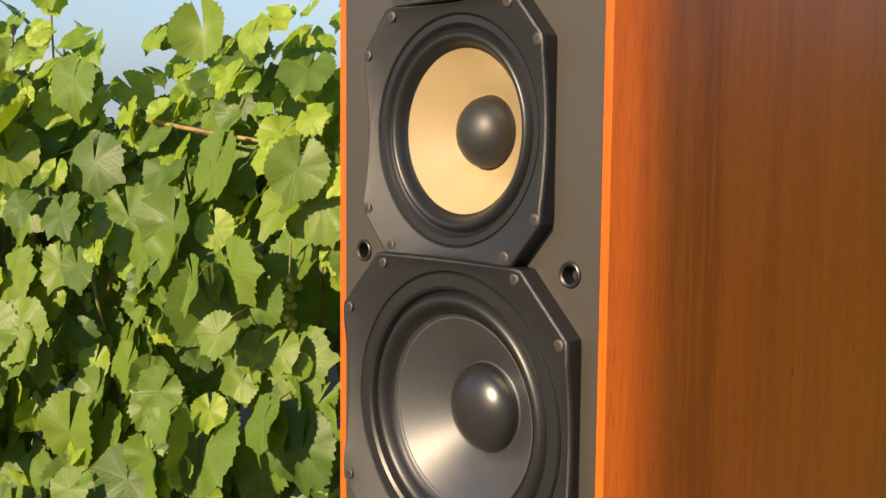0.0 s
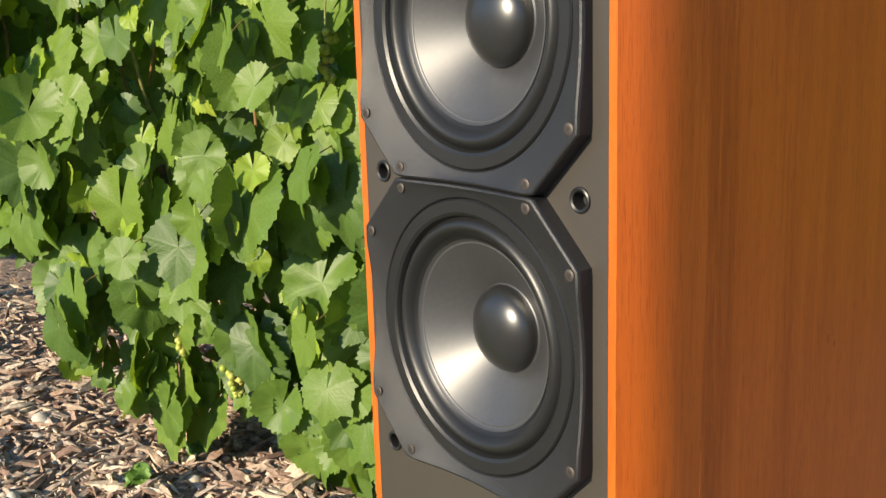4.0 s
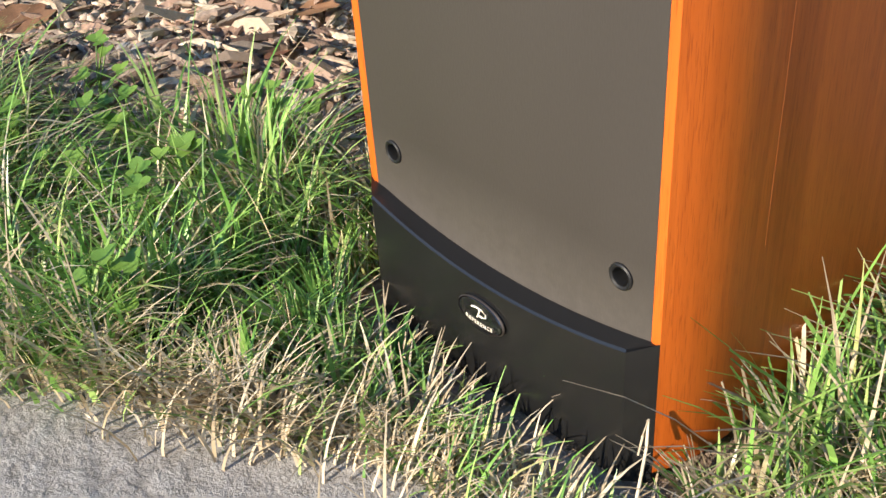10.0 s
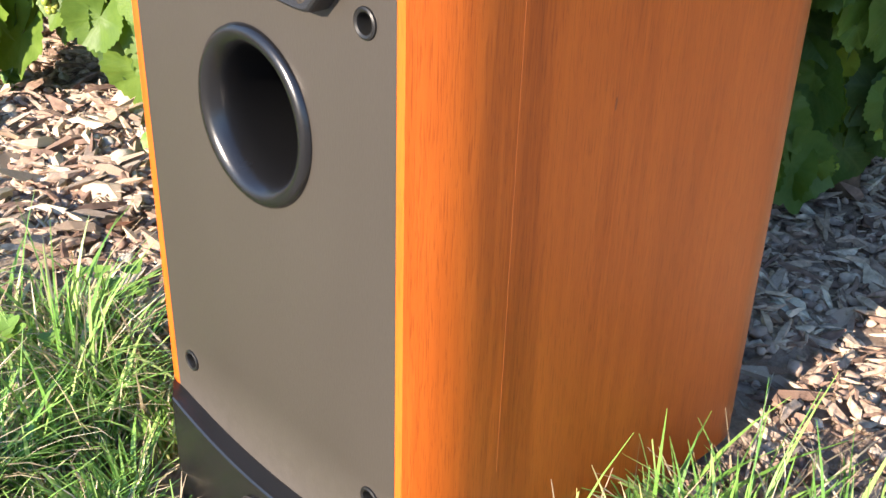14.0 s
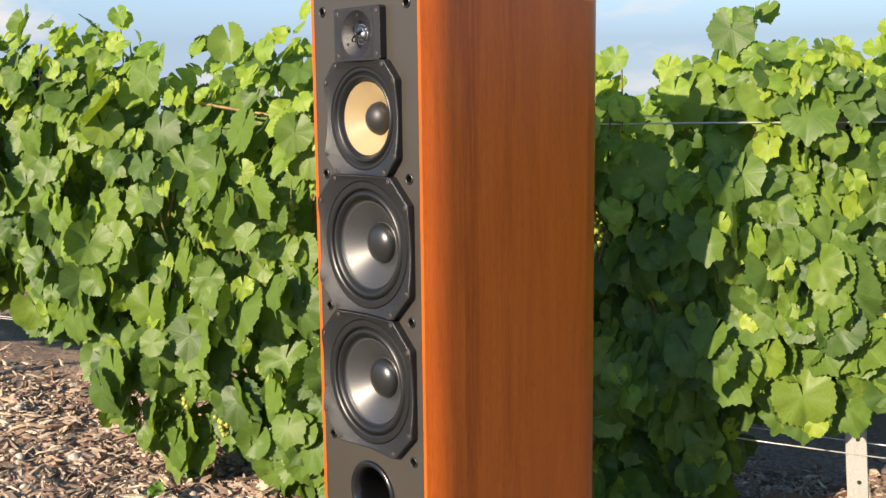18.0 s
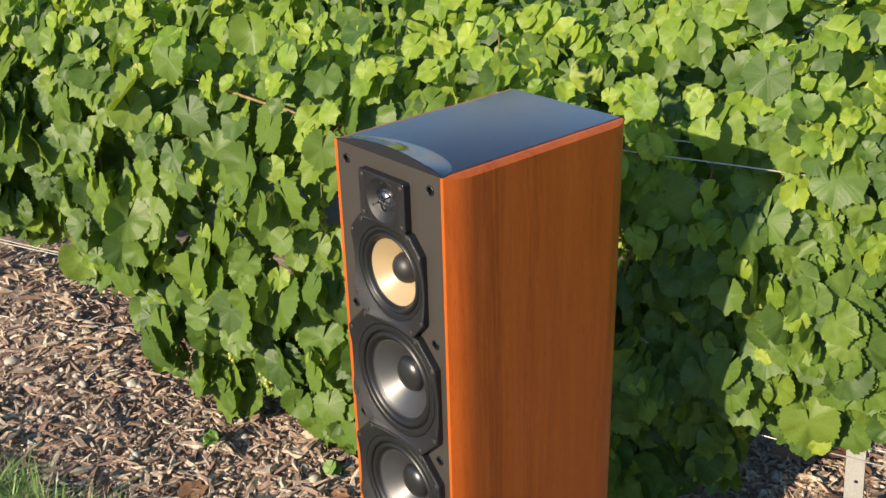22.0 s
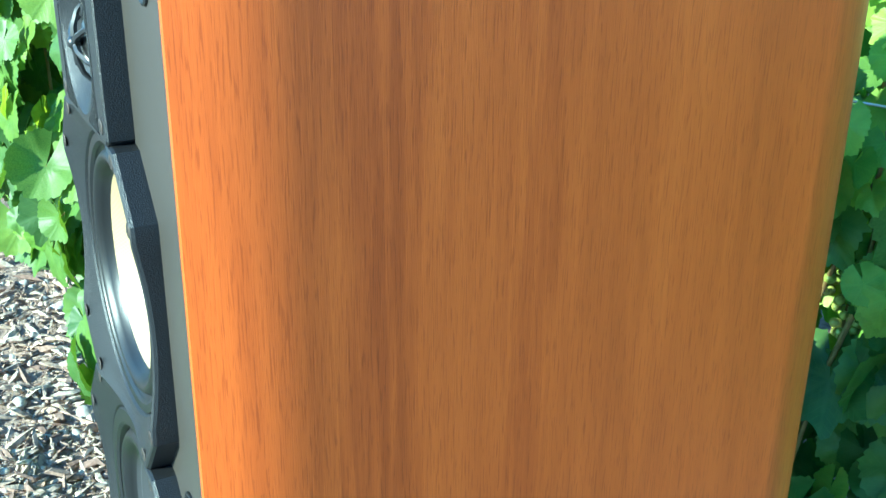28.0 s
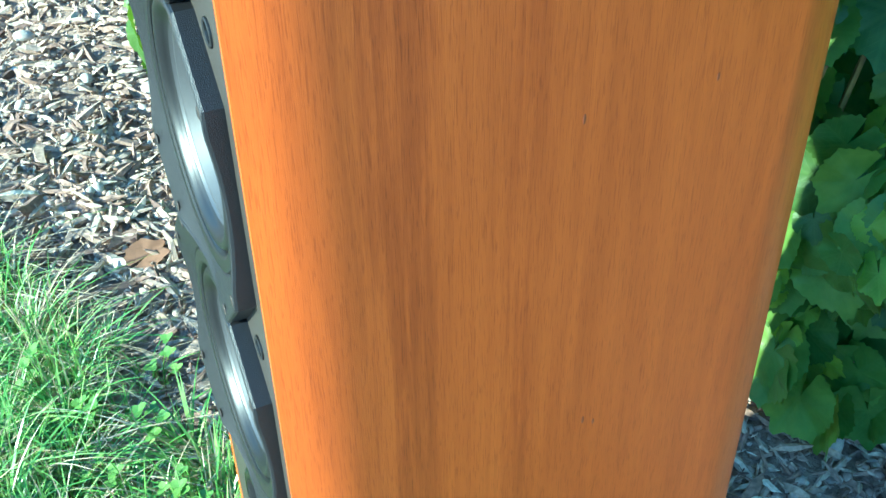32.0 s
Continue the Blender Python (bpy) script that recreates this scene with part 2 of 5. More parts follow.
def varied(name, stops, rough=0.8, scale=60, bump=0.3, thin=0.0):
    """Colour chosen piece by piece, with grain on each."""
    m, n, l, b = nodes_of(name)
    geo, info = n.new("ShaderNodeNewGeometry"), n.new("ShaderNodeObjectInfo")
    add = n.new("ShaderNodeMath")
    add.operation = "MULTIPLY_ADD"
    add.inputs[1].default_value = 7.31
    l.new(info.outputs["Random"], add.inputs[0]), l.new(geo.outputs["Random Per Island"], add.inputs[2])
    fr = n.new("ShaderNodeMath")
    fr.operation = "FRACT"
    l.new(add.outputs[0], fr.inputs[0])
    c = ramp(n, stops)
    l.new(fr.outputs[0], c.inputs[0])
    noise_t = node(n, "ShaderNodeTexNoise", Scale=scale, Detail=4)
    l.new(coords(n, l), noise_t.inputs["Vector"])
    c2 = ramp(n, [(0.3, (0.55, 0.55, 0.55)), (0.7, (1.25, 1.25, 1.25))])
    l.new(noise_t.outputs["Fac"], c2.inputs[0])
    a = n.new("ShaderNodeMix")
    a.data_type, a.blend_type = "RGBA", "MULTIPLY"
    a.inputs["Factor"].default_value = 1.0
    l.new(c.outputs[0], a.inputs["A"]), l.new(c2.outputs[0], a.inputs["B"])
    l.new(a.outputs["Result"], b.inputs["Base Color"])
    b.inputs["Roughness"].default_value = rough
    if bump:
        bumped(n, l, b, noise_t.outputs["Fac"], bump, 0.002)
    if thin:
        t = n.new("ShaderNodeBsdfTranslucent")
        l.new(a.outputs["Result"], t.inputs[0])
        mixed = n.new("ShaderNodeMixShader")
        mixed.inputs[0].default_value = thin
        l.new(b.outputs[0], mixed.inputs[1]), l.new(t.outputs[0], mixed.inputs[2])
        l.new(mixed.outputs[0], n["Material Output"].inputs["Surface"])
    return m


VENEER = cherry_veneer()
BAFFLE = plain("graphite_baffle", (0.037, 0.0318, 0.0262), 0.41, grain=1, scale=900, bump=0.16, stretch_by=(1, 1, 0.25), spread=0.12)


def paler_foot(m, low, high):
    """Mixes a pale, speckled tone into a surface, stronger towards its foot."""
    n, l = m.node_tree.nodes, m.node_tree.links
    b = n["Principled BSDF"]
    paint = b.inputs["Base Color"].links[0].from_socket
    v = coords(n, l)
    place = n.new("ShaderNodeSeparateXYZ")
    l.new(v, place.inputs[0])
    specks = node(n, "ShaderNodeTexNoise", Scale=120, Detail=5, Roughness=0.7)
    l.new(v, specks.inputs["Vector"])
    fade = node(n, "ShaderNodeMapRange", **{"From Min": high, "From Max": low, "To Max": 0.36})
    l.new(place.outputs[2], fade.inputs["Value"])
    amount_of = n.new("ShaderNodeMath")
    amount_of.operation = "MULTIPLY"
    l.new(fade.outputs[0], amount_of.inputs[0]), l.new(specks.outputs["Fac"], amount_of.inputs[1])
    mix = n.new("ShaderNodeMix")
    mix.data_type = "RGBA"
    mix.inputs["B"].default_value = (0.20, 0.18, 0.155, 1)
    l.new(amount_of.outputs[0], mix.inputs["Factor"]), l.new(paint, mix.inputs["A"])
    l.new(mix.outputs["Result"], b.inputs["Base Color"])


paler_foot(BAFFLE, 0.088, 0.150)
FRAME = plain("textured_black_plastic", (0.0095, 0.0095, 0.0105), 0.42, scale=1500, bump=0.6, spec=0.5)
RUBBER = plain("black_rubber", (0.009, 0.009, 0.009), 0.38, scale=700, bump=0.08, spec=0.4)
CONE = plain("grey_polymer_cone", (0.030, 0.030, 0.031), 0.40, scale=300, spec=0.8)
CAP = plain("soft_black_dust_cap", (0.012, 0.012, 0.012), 0.30, scale=500, spec=0.6)
GLOSS = plain("gloss_black_lacquer", (0.008, 0.008, 0.009), 0.09, scale=400, spec=1.0)
SOFT = plain("matte_black_cap", (0.014, 0.014, 0.014), 0.48, scale=900, bump=0.1)
PLINTH = plain("satin_black_plinth", (0.0085, 0.0085, 0.0085), 0.26, scale=400, bump=0.03)
STEEL = plain("dull_screw_steel", (0.075, 0.062, 0.054), 0.55, metal=0.7, scale=900)
DARK = plain("dark_hollow", (0.006, 0.006, 0.006), 0.7)
DOME = plain("aluminium_dome", (0.35, 0.35, 0.345), 0.28, metal=1.0)
IVORY = plain("ivory_print", (0.80, 0.74, 0.58), 0.4, spread=0.05)
LEAF = leaf_material("vine_leaf", (0.060, 0.113, 0.028), (0.104, 0.178, 0.034), (0.168, 0.245, 0.036), 0.32)
YOUNG_LEAF = leaf_material("young_vine_leaf", (0.150, 0.255, 0.036), (0.235, 0.345, 0.044), (0.34, 0.42, 0.055), 0.42)
TREE_LEAF = varied("broadleaf_crown", [(0, (0.018, 0.042, 0.012)), (1, (0.060, 0.105, 0.028))], 0.7, 1.2, 0, 0.15)
RENDER = plain("pale_render", (0.52, 0.49, 0.44), 0.9, scale=3)
RENDER_TAN = plain("tan_render", (0.55, 0.46, 0.36), 0.9, scale=3)
ROOF = plain("clay_roof_tile", (0.30, 0.15, 0.10), 0.85, scale=4)
SOIL_CHIP = varied("bark_chip", [(0, (0.13, 0.078, 0.058)), (0.28, (0.32, 0.212, 0.152)), (0.42, (0.32, 0.26, 0.21)), (0.70, (0.46, 0.33, 0.23)), (0.93, (0.50, 0.41, 0.305)), (1, (0.72, 0.61, 0.46))], 0.85, 120, 0.6)
STONE = varied("field_stone", [(0, (0.34, 0.32, 0.28)), (0.6, (0.54, 0.49, 0.41)), (1, (0.58, 0.50, 0.385))], 0.8, 60, 0.4)
CRUMB = varied("soil_crumb", [(0, (0.22, 0.145, 0.11)), (0.5, (0.42, 0.31, 0.24)), (1, (0.60, 0.49, 0.38))], 0.95, 90, 0.5)
GRASS = varied("meadow_grass", [(0, (0.10, 0.23, 0.045)), (0.5, (0.22, 0.42, 0.085)), (0.85, (0.40, 0.58, 0.17)), (0.94, (0.52, 0.51, 0.22)), (1, (0.70, 0.60, 0.38))], 0.34, 30, 0, 0.22)
STRAW = varied("dry_grass", [(0, (0.36, 0.28, 0.17)), (0.6, (0.58, 0.47, 0.31)), (1, (0.76, 0.66, 0.49))], 0.7, 30, 0, 0.2)
BARK_DARK = plain("knot_brown", (0.20, 0.048, 0.012), 0.6)
BARK = varied("vine_bark", [(0, (0.10, 0.06, 0.035)), (1, (0.20, 0.13, 0.08))], 0.85, 90, 0.6)
CANE = varied("ripening_cane", [(0, (0.20, 0.15, 0.045)), (0.5, (0.26, 0.15, 0.055)), (1, (0.16, 0.18, 0.045))], 0.5, 60, 0.2)
DEAD = varied("withered_leaf", [(0, (0.15, 0.06, 0.035)), (1, (0.30, 0.16, 0.085))], 0.7, 60, 0.3, 0.15)
WEED = varied("weed_leaf", [(0, (0.10, 0.22, 0.035)), (1, (0.20, 0.34, 0.06))], 0.5, 60, 0.2, 0.3)
GRAPE = varied("green_grape", [(0, (0.30, 0.38, 0.06)), (1, (0.50, 0.48, 0.12))], 0.35, 40, 0.1, 0.25)
PORT = plain("moulded_port_black", (0.006, 0.006, 0.0065), 0.26, scale=500, bump=0.05, spec=0.6)
SEAM = plain("pale_veneer_joint", (0.40, 0.095, 0.011), 0.6, spread=0.1)
WIRE = plain("galvanised_wire", (0.50, 0.49, 0.47), 0.4, metal=0.4)
POST = plain("white_coated_steel", (0.30, 0.29, 0.265), 0.45, scale=200)


def ground_material():
    m, n, l, b = nodes_of("vineyard_soil")
    v = coords(n, l)
    big = node(n, "ShaderNodeTexNoise", Scale=3.0, Detail=6, Roughness=0.6)
    fine = node(n, "ShaderNodeTexNoise", Scale=70, Detail=6, Roughness=0.7)
    l.new(v, big.inputs["Vector"]), l.new(v, fine.inputs["Vector"])
    near = ramp(n, [(0.3, (0.13, 0.09, 0.066)), (0.52, (0.28, 0.205, 0.155)), (0.75, (0.42, 0.33, 0.255))])
    l.new(fine.outputs["Fac"], near.inputs[0])
    # pale trodden earth in front of the grass
    pos = n.new("ShaderNodeSeparateXYZ")
    l.new(v, pos.inputs[0])

    def mth(op, a, bb):
        x = n.new("ShaderNodeMath")
        x.operation = op
        for i, value in enumerate((a, bb)):
            if isinstance(value, (int, float)):
                x.inputs[i].default_value = value
            else:
                l.new(value, x.inputs[i])
        return x.outputs[0]

    edge = mth("SUBTRACT", mth("MULTIPLY", pos.outputs[0], 0.57), pos.outputs[1])
    edge = mth("ADD", edge, mth("MULTIPLY", mth("SUBTRACT", big.outputs["Fac"], 0.5), 0.35))
    worn = n.new("ShaderNodeMapRange")
    worn.inputs["From Min"].default_value, worn.inputs["From Max"].default_value = 0.04, 0.10
    l.new(edge, worn.inputs["Value"])
    pale = ramp(n, [(0.3, (0.19, 0.175, 0.158)), (0.5, (0.29, 0.275, 0.255)), (0.7, (0.37, 0.355, 0.335))])
    l.new(fine.outputs["Fac"], pale.inputs[0])
    a = n.new("ShaderNodeMix")
    a.data_type = "RGBA"
    l.new(worn.outputs[0], a.inputs["Factor"]), l.new(near.outputs[0], a.inputs["A"]), l.new(pale.outputs[0], a.inputs["B"])
    # fields far away
    strips = n.new("ShaderNodeMapping")
    strips.inputs["Scale"].default_value = (0.0022, 0.0075, 0)
    strips.inputs["Rotation"].default_value = (0, 0, radians(-38))
    l.new(v, strips.inputs["Vector"])
    cells = n.new("ShaderNodeTexVoronoi")
    l.new(strips.outputs[0], cells.inputs["Vector"])
    cells.inputs["Scale"].default_value = 2.2
    pick = n.new("ShaderNodeSeparateColor")
    l.new(cells.outputs["Color"], pick.inputs[0])
    fields = ramp(n, [(0.0, (0.10, 0.16, 0.06)), (0.3, (0.20, 0.27, 0.09)), (0.5, (0.50, 0.41, 0.26)), (0.75, (0.60, 0.50, 0.35)), (1.0, (0.14, 0.20, 0.09))])
    l.new(pick.outputs[0], fields.inputs[0])
    far = n.new("ShaderNodeMapRange")
    far.inputs["From Min"].default_value, far.inputs["From Max"].default_value = 90.0, 260.0
    l.new(mth("ADD", mth("MULTIPLY", pos.outputs[0], -0.60), mth("MULTIPLY", pos.outputs[1], 0.8)), far.inputs["Value"])
    a2 = n.new("ShaderNodeMix")
    a2.data_type = "RGBA"
    l.new(far.outputs[0], a2.inputs["Factor"]), l.new(a.outputs["Result"], a2.inputs["A"]), l.new(fields.outputs[0], a2.inputs["B"])
    l.new(a2.outputs["Result"], b.inputs["Base Color"])
    b.inputs["Roughness"].default_value = 0.95
    bumped(n, l, b, fine.outputs["Fac"], 0.7, 0.012)
    return m


SOIL = ground_material()
TOP_GLOSS = plain("grained_black_top", (0.010, 0.010, 0.011), 0.24, scale=900, bump=0.22, spec=1.0)


# ---- building helpers ----
def mesh_of(name, bm, material, smooth=False):
    me = bpy.data.meshes.new(name)
    bm.to_mesh(me)
    bm.free()
    me.materials.append(material)
    if smooth:
        me.shade_smooth()
        me.set_sharp_from_angle(angle=radians(smooth if smooth > 1 else 40))
    return me


def part(name, bm, material, parent, label="", smooth=40, at=None):
    """One mesh object under a thing or under a part of it."""
    ob = new(name, mesh_of(name, bm, material, smooth))
    ob.parent = parent
    if at is not None:
        ob.matrix_basis = Matrix.Translation(at)
    return tagged(ob, label)


def grid_bm(rows, closed=False):
    """A skin over rows of points; closed joins each row's end to its start."""
    bm = bmesh.new()
    vs = [[bm.verts.new(p) for p in row] for row in rows]
    for a, b in zip(vs, vs[1:]):
        n = len(a)
        for i in range(n if closed else n - 1):
            j = (i + 1) % n
            bm.faces.new((a[i], a[j], b[j], b[i]))
    return bm, vs


def lathe(profile, n=72, cap_first=False, cap_last=False):
    """Profile of (radius, y) turned about the y axis."""
    rows = [[(r * math.cos(2 * math.pi * i / n), y, r * math.sin(2 * math.pi * i / n)) for i in range(n)] for r, y in profile]
    bm, vs = grid_bm(rows, True)
    if cap_first:
        bm.faces.new(vs[0][::-1])
    if cap_last:
        bm.faces.new(vs[-1])
    bmesh.ops.recalc_face_normals(bm, faces=bm.faces)
    return bm


def slab(x0, x1, y0, y1, z0, z1, bevel=0.0):
    bm = bmesh.new()
    bmesh.ops.create_cube(bm, size=1)
    for v in bm.verts:
        v.co = Vector((x0 + (v.co.x + 0.5) * (x1 - x0), y0 + (v.co.y + 0.5) * (y1 - y0), z0 + (v.co.z + 0.5) * (z1 - z0)))
    if bevel:
        bmesh.ops.bevel(bm, geom=bm.edges[:], offset=bevel, segments=2, profile=0.7, affect="EDGES")
    return bm


def prism(outline, z0, z1, bevel=0.0):
    """An upright prism over a plan outline of (x, y)."""
    bm = bmesh.new()
    low, high = [bm.verts.new((x, y, z0)) for x, y in outline], [bm.verts.new((x, y, z1)) for x, y in outline]
    bm.faces.new(low[::-1]), bm.faces.new(high)
    for i in range(len(outline)):
        j = (i + 1) % len(outline)
        bm.faces.new((low[i], low[j], high[j], high[i]))
    bmesh.ops.recalc_face_normals(bm, faces=bm.faces)
    if bevel:
        rim = [e for e in bm.edges if abs(e.verts[0].co.z - z1) < 1e-6 and abs(e.verts[1].co.z - z1) < 1e-6]
        bmesh.ops.bevel(bm, geom=rim, offset=bevel, segments=2, affect="EDGES")
    return bm


def tube(points, radius, n=6, taper=1.0):
    """A bar along points, thinner towards its end."""
    rows, last = [], len(points) - 1
    for i, p in enumerate(points):
        way = (Vector(points[min(i + 1, last)]) - Vector(points[max(i - 1, 0)])).normalized()
        side = way.orthogonal().normalized()
        other = way.cross(side)
        r = radius * (1 + (taper - 1) * i / max(last, 1))
        rows.append([Vector(p) + r * (math.cos(2 * math.pi * k / n) * side + math.sin(2 * math.pi * k / n) * other) for k in range(n)])
    bm, vs = grid_bm(rows, True)
    bm.faces.new(vs[0][::-1]), bm.faces.new(vs[-1])
    bmesh.ops.recalc_face_normals(bm, faces=bm.faces)
    return bm


# ---- the loudspeaker ----
SOCKETS = (1.0945, 0.8470, 0.6375, 0.4260, 0.1355)
HALF, TOP, DEEP, BULGE, LIP = 0.1272, 1.1205, 0.382, 0.0095, 0.0065
speaker = tagged(new("floorstanding_loudspeaker"), "tall cherry-veneered floorstanding loudspeaker with black drivers standing in grass", "loudspeaker")


def side_outline(sign):
    """Plan of a side panel: a thin front lip, rounded front, straight flank, rounded back. Gives (x, y, how far it stands out)."""
    pts = [(HALF - LIP, 0.0), (HALF, -0.0005)]
    for i in range(1, 15):
        s = i / 14
        pts.append((HALF + BULGE * (1 - (1 - s) ** 2.4), 0.052 * s))
    for i in range(12):
        s = i / 11
        pts.append((HALF + BULGE * (1 - s ** 2.4), DEEP - 0.034 + 0.034 * s))
    pts.append((HALF - LIP, DEEP))
    return [(sign * x, y, max(0.0, x - HALF)) for x, y in pts]


def side_panel(sign):
    """Flank of veneer whose top edge is chamfered wherever it stands out."""
    outline = side_outline(sign)
    rows = [[(x, y, 0.012) for x, y, _ in outline], [(x, y, TOP - 0.0012 - 0.58 * out) for x, y, out in outline],
            [(x - sign * out * 0.94, y, TOP - 0.0010) for x, y, out in outline]]
    bm, vs = grid_bm(rows, True)
    bm.faces.new(vs[0][::-1]), bm.faces.new(vs[-1])
    bmesh.ops.recalc_face_normals(bm, faces=bm.faces)
    part("side_panel", bm, VENEER, speaker, "cherry veneer side panel with rounded front edge", 25)


side_panel(1), side_panel(-1)
part("cabinet_body", slab(-HALF + 0.004, HALF - 0.004, 0.165, DEEP - 0.002, 0.012, TOP - 0.004), GLOSS, speaker, "black inner cabinet")


def baffle():
    """Front board with round cut-outs for the drivers and the port."""
    w, z0, z1 = HALF - LIP - 0.0002, 0.085, TOP - 0.001
    bm = bmesh.new()

    def loop(pts):
        vs = [bm.verts.new((x, 0.0, z)) for x, z in pts]
        return [bm.edges.new((vs[i], vs[(i + 1) % len(vs)])) for i in range(len(vs))]

    edges = loop([(-w, z0), (w, z0), (w, z1), (-w, z1)])
    for z, r in ((0.7434, 0.092), (0.5315, 0.092), (0.9328, 0.073), (1.0557, 0.031), (0.3502, 0.050)):
        edges += loop([(r * math.cos(a), z + r * math.sin(a)) for a in (2 * math.pi * i / 40 for i in range(40))])
    for z in SOCKETS:
        for x in (-0.0985, 0.0985):
            edges += loop([(x + 0.0062 * math.cos(a), z + 0.0062 * math.sin(a)) for a in (2 * math.pi * i / 16 for i in range(16))])
    bmesh.ops.triangle_fill(bm, use_beauty=True, edges=edges)
    more = bmesh.ops.extrude_face_region(bm, geom=bm.faces[:])
    for v in more["geom"]:
        if isinstance(v, bmesh.types.BMVert):
            v.co.y += 0.0115
    bmesh.ops.recalc_face_normals(bm, faces=bm.faces)
    return part("baffle", bm, BAFFLE, speaker, "graphite-grey painted front baffle", 0)


baffle()
part("top_panel", slab(-HALF + LIP + 0.0002, HALF - LIP - 0.0002, 0.0045, DEEP - 0.001, TOP - 0.0035, TOP + 0.0005, 0.0006), TOP_GLOSS, speaker, "gloss black top panel reflecting the sky")


def brow():
    """The arched black brow on the top's front edge, sloping back to the flat top."""
    nx, ny, rows = 40, 12, []
    w = HALF - 0.004
    for i in range(nx + 1):
        x = w * (2 * i / nx - 1)
        k = max(0.0, 1 - (x / w) ** 2)
        h, d = 0.0165 * k ** 0.9, 0.004 + 0.060 * k ** 0.5
        row = [(x, 0.0008, TOP - 0.001), (x, 0.0008, TOP + h * 0.93), (x, 0.002, TOP + h)]
        for j in range(1, ny + 1):
            s = j / ny
            row.append((x, 0.002 + d * s, TOP + 0.0004 + (h - 0.0004) * (1 - s) ** 1.35))
        rows.append(row)
    bm, _ = grid_bm(rows)
    bmesh.ops.recalc_face_normals(bm, faces=bm.faces)
    return part("top_brow", bm, GLOSS, speaker, "arched gloss black brow", 35)


brow()


def plinth():
    """Black foot whose top dips in the middle, with canted ends."""
    w, cut, out, rows = HALF, 0.1135, -0.0118, []
    n = 36
    plan = [(-w, 0.012), (-w, -0.001)]
    plan += [(-cut + 2 * cut * i / n, out - 0.002 * (1 - (2 * i / n - 1) ** 2)) for i in range(n + 1)]
    plan += [(w, -0.001), (w, 0.012)]
    for x, y in plan:
        z = 0.1065 - 0.0165 * max(0.0, 1 - (x / w) ** 2)
        rows.append([(x, y, 0.004), (x, y, z - 0.0039 * (y < -0.01)), (x * 0.995, min(y + 0.0012, 0.011), z - 0.0025), (x, 0.0114, z + 0.0015)])
    bm, _ = grid_bm(rows)
    bmesh.ops.recalc_face_normals(bm, faces=bm.faces)
    return part("plinth", bm, PLINTH, speaker, "satin black plinth with dipped top edge", 30)


foot = plinth()
BADGE_AT = (0.0, -0.0145, 0.0640)


def oval(rx, rz, y0, y1, n=40):
    rows = [[(sx * rx * math.cos(2 * math.pi * i / n), y, sx * rz * math.sin(2 * math.pi * i / n)) for i in range(n)] for sx, y in ((1, y0), (1, y0 * 0.4 + y1 * 0.6), (0.93, y1), (0.05, y1 - 0.0003))]
    bm, vs = grid_bm(rows, True)
    bm.faces.new(vs[-1])
    bmesh.ops.recalc_face_normals(bm, faces=bm.faces)
    return bm


badge = part("badge", oval(0.0205, 0.0112, 0.0012, -0.0022), GLOSS, foot, "oval gloss black badge with ivory mark", 30, at=BADGE_AT)
part("badge_rim", lathe([(1, 0.0), (1.04, -0.001), (1.0, -0.002)], 48), STEEL, foot, "", 40, at=BADGE_AT).scale = (0.0206, 1, 0.0113)
mark = bmesh.new()
for pts in ([(-0.0065, 0.0052), (-0.002, 0.0064), (0.003, 0.0062), (0.0066, 0.0045), (0.0066, 0.0022), (0.0035, 0.0008), (0.0008, 0.001)], [(0.0012, 0.0058), (0.0002, 0.0025), (-0.0014, -0.0008)]):
    piece = tube([(x, -0.0030, z) for x, z in pts], 0.0006, 6)
    me = bpy.data.meshes.new("stroke")
    piece.to_mesh(me)
    piece.free()
    mark.from_mesh(me)
    bpy.data.meshes.remove(me)
part("badge_mark", mark, IVORY, foot, "ivory swash mark", at=BADGE_AT)
text = bpy.data.curves.new("badge_word", "FONT")
text.body, text.size, text.align_x, text.align_y, text.extrude = "REFERENCE", 0.0040, "CENTER", "CENTER", 0.00012
text.space_character = 1.25
word_tmp = bpy.data.objects.new("word_tmp", text)
scene.collection.objects.link(word_tmp)
word_mesh = bpy.data.meshes.new_from_object(word_tmp.evaluated_get(bpy.context.evaluated_depsgraph_get()))
bpy.data.objects.remove(word_tmp)
word_mesh.materials.clear()
word_mesh.materials.append(IVORY)
for v in word_mesh.vertices:
    v.co.y += 9.0 * v.co.x ** 2
word = tagged(new("badge_word", word_mesh), "ivory lettering")
word.parent = foot
word.matrix_basis = Matrix.Translation(Vector(BADGE_AT) + Vector((0, -0.0029, -0.0058))) @ pose(0, 0, 0, 90, 0, 0)


def octagon(hx, hz, cx, cz):
    """Radius, by angle, of a plate of half sizes hx, hz whose corners are cut from (hx, cz) to (cx, hz)."""
    a, b = (hz - cz), (hx - cx)
    d = a * hx + b * cz

    def radius(t):
        c, s = abs(math.cos(t)), abs(math.sin(t))
        return min(hx / max(c, 1e-9), hz / max(s, 1e-9), d / max(a * c + b * s, 1e-9))
    return radius


def funnel(r, corner, thick):
    """The frame's face slopes in like a funnel; only its corners reach full height."""
    return -thick + 0.36 * max(0.0, corner - r)


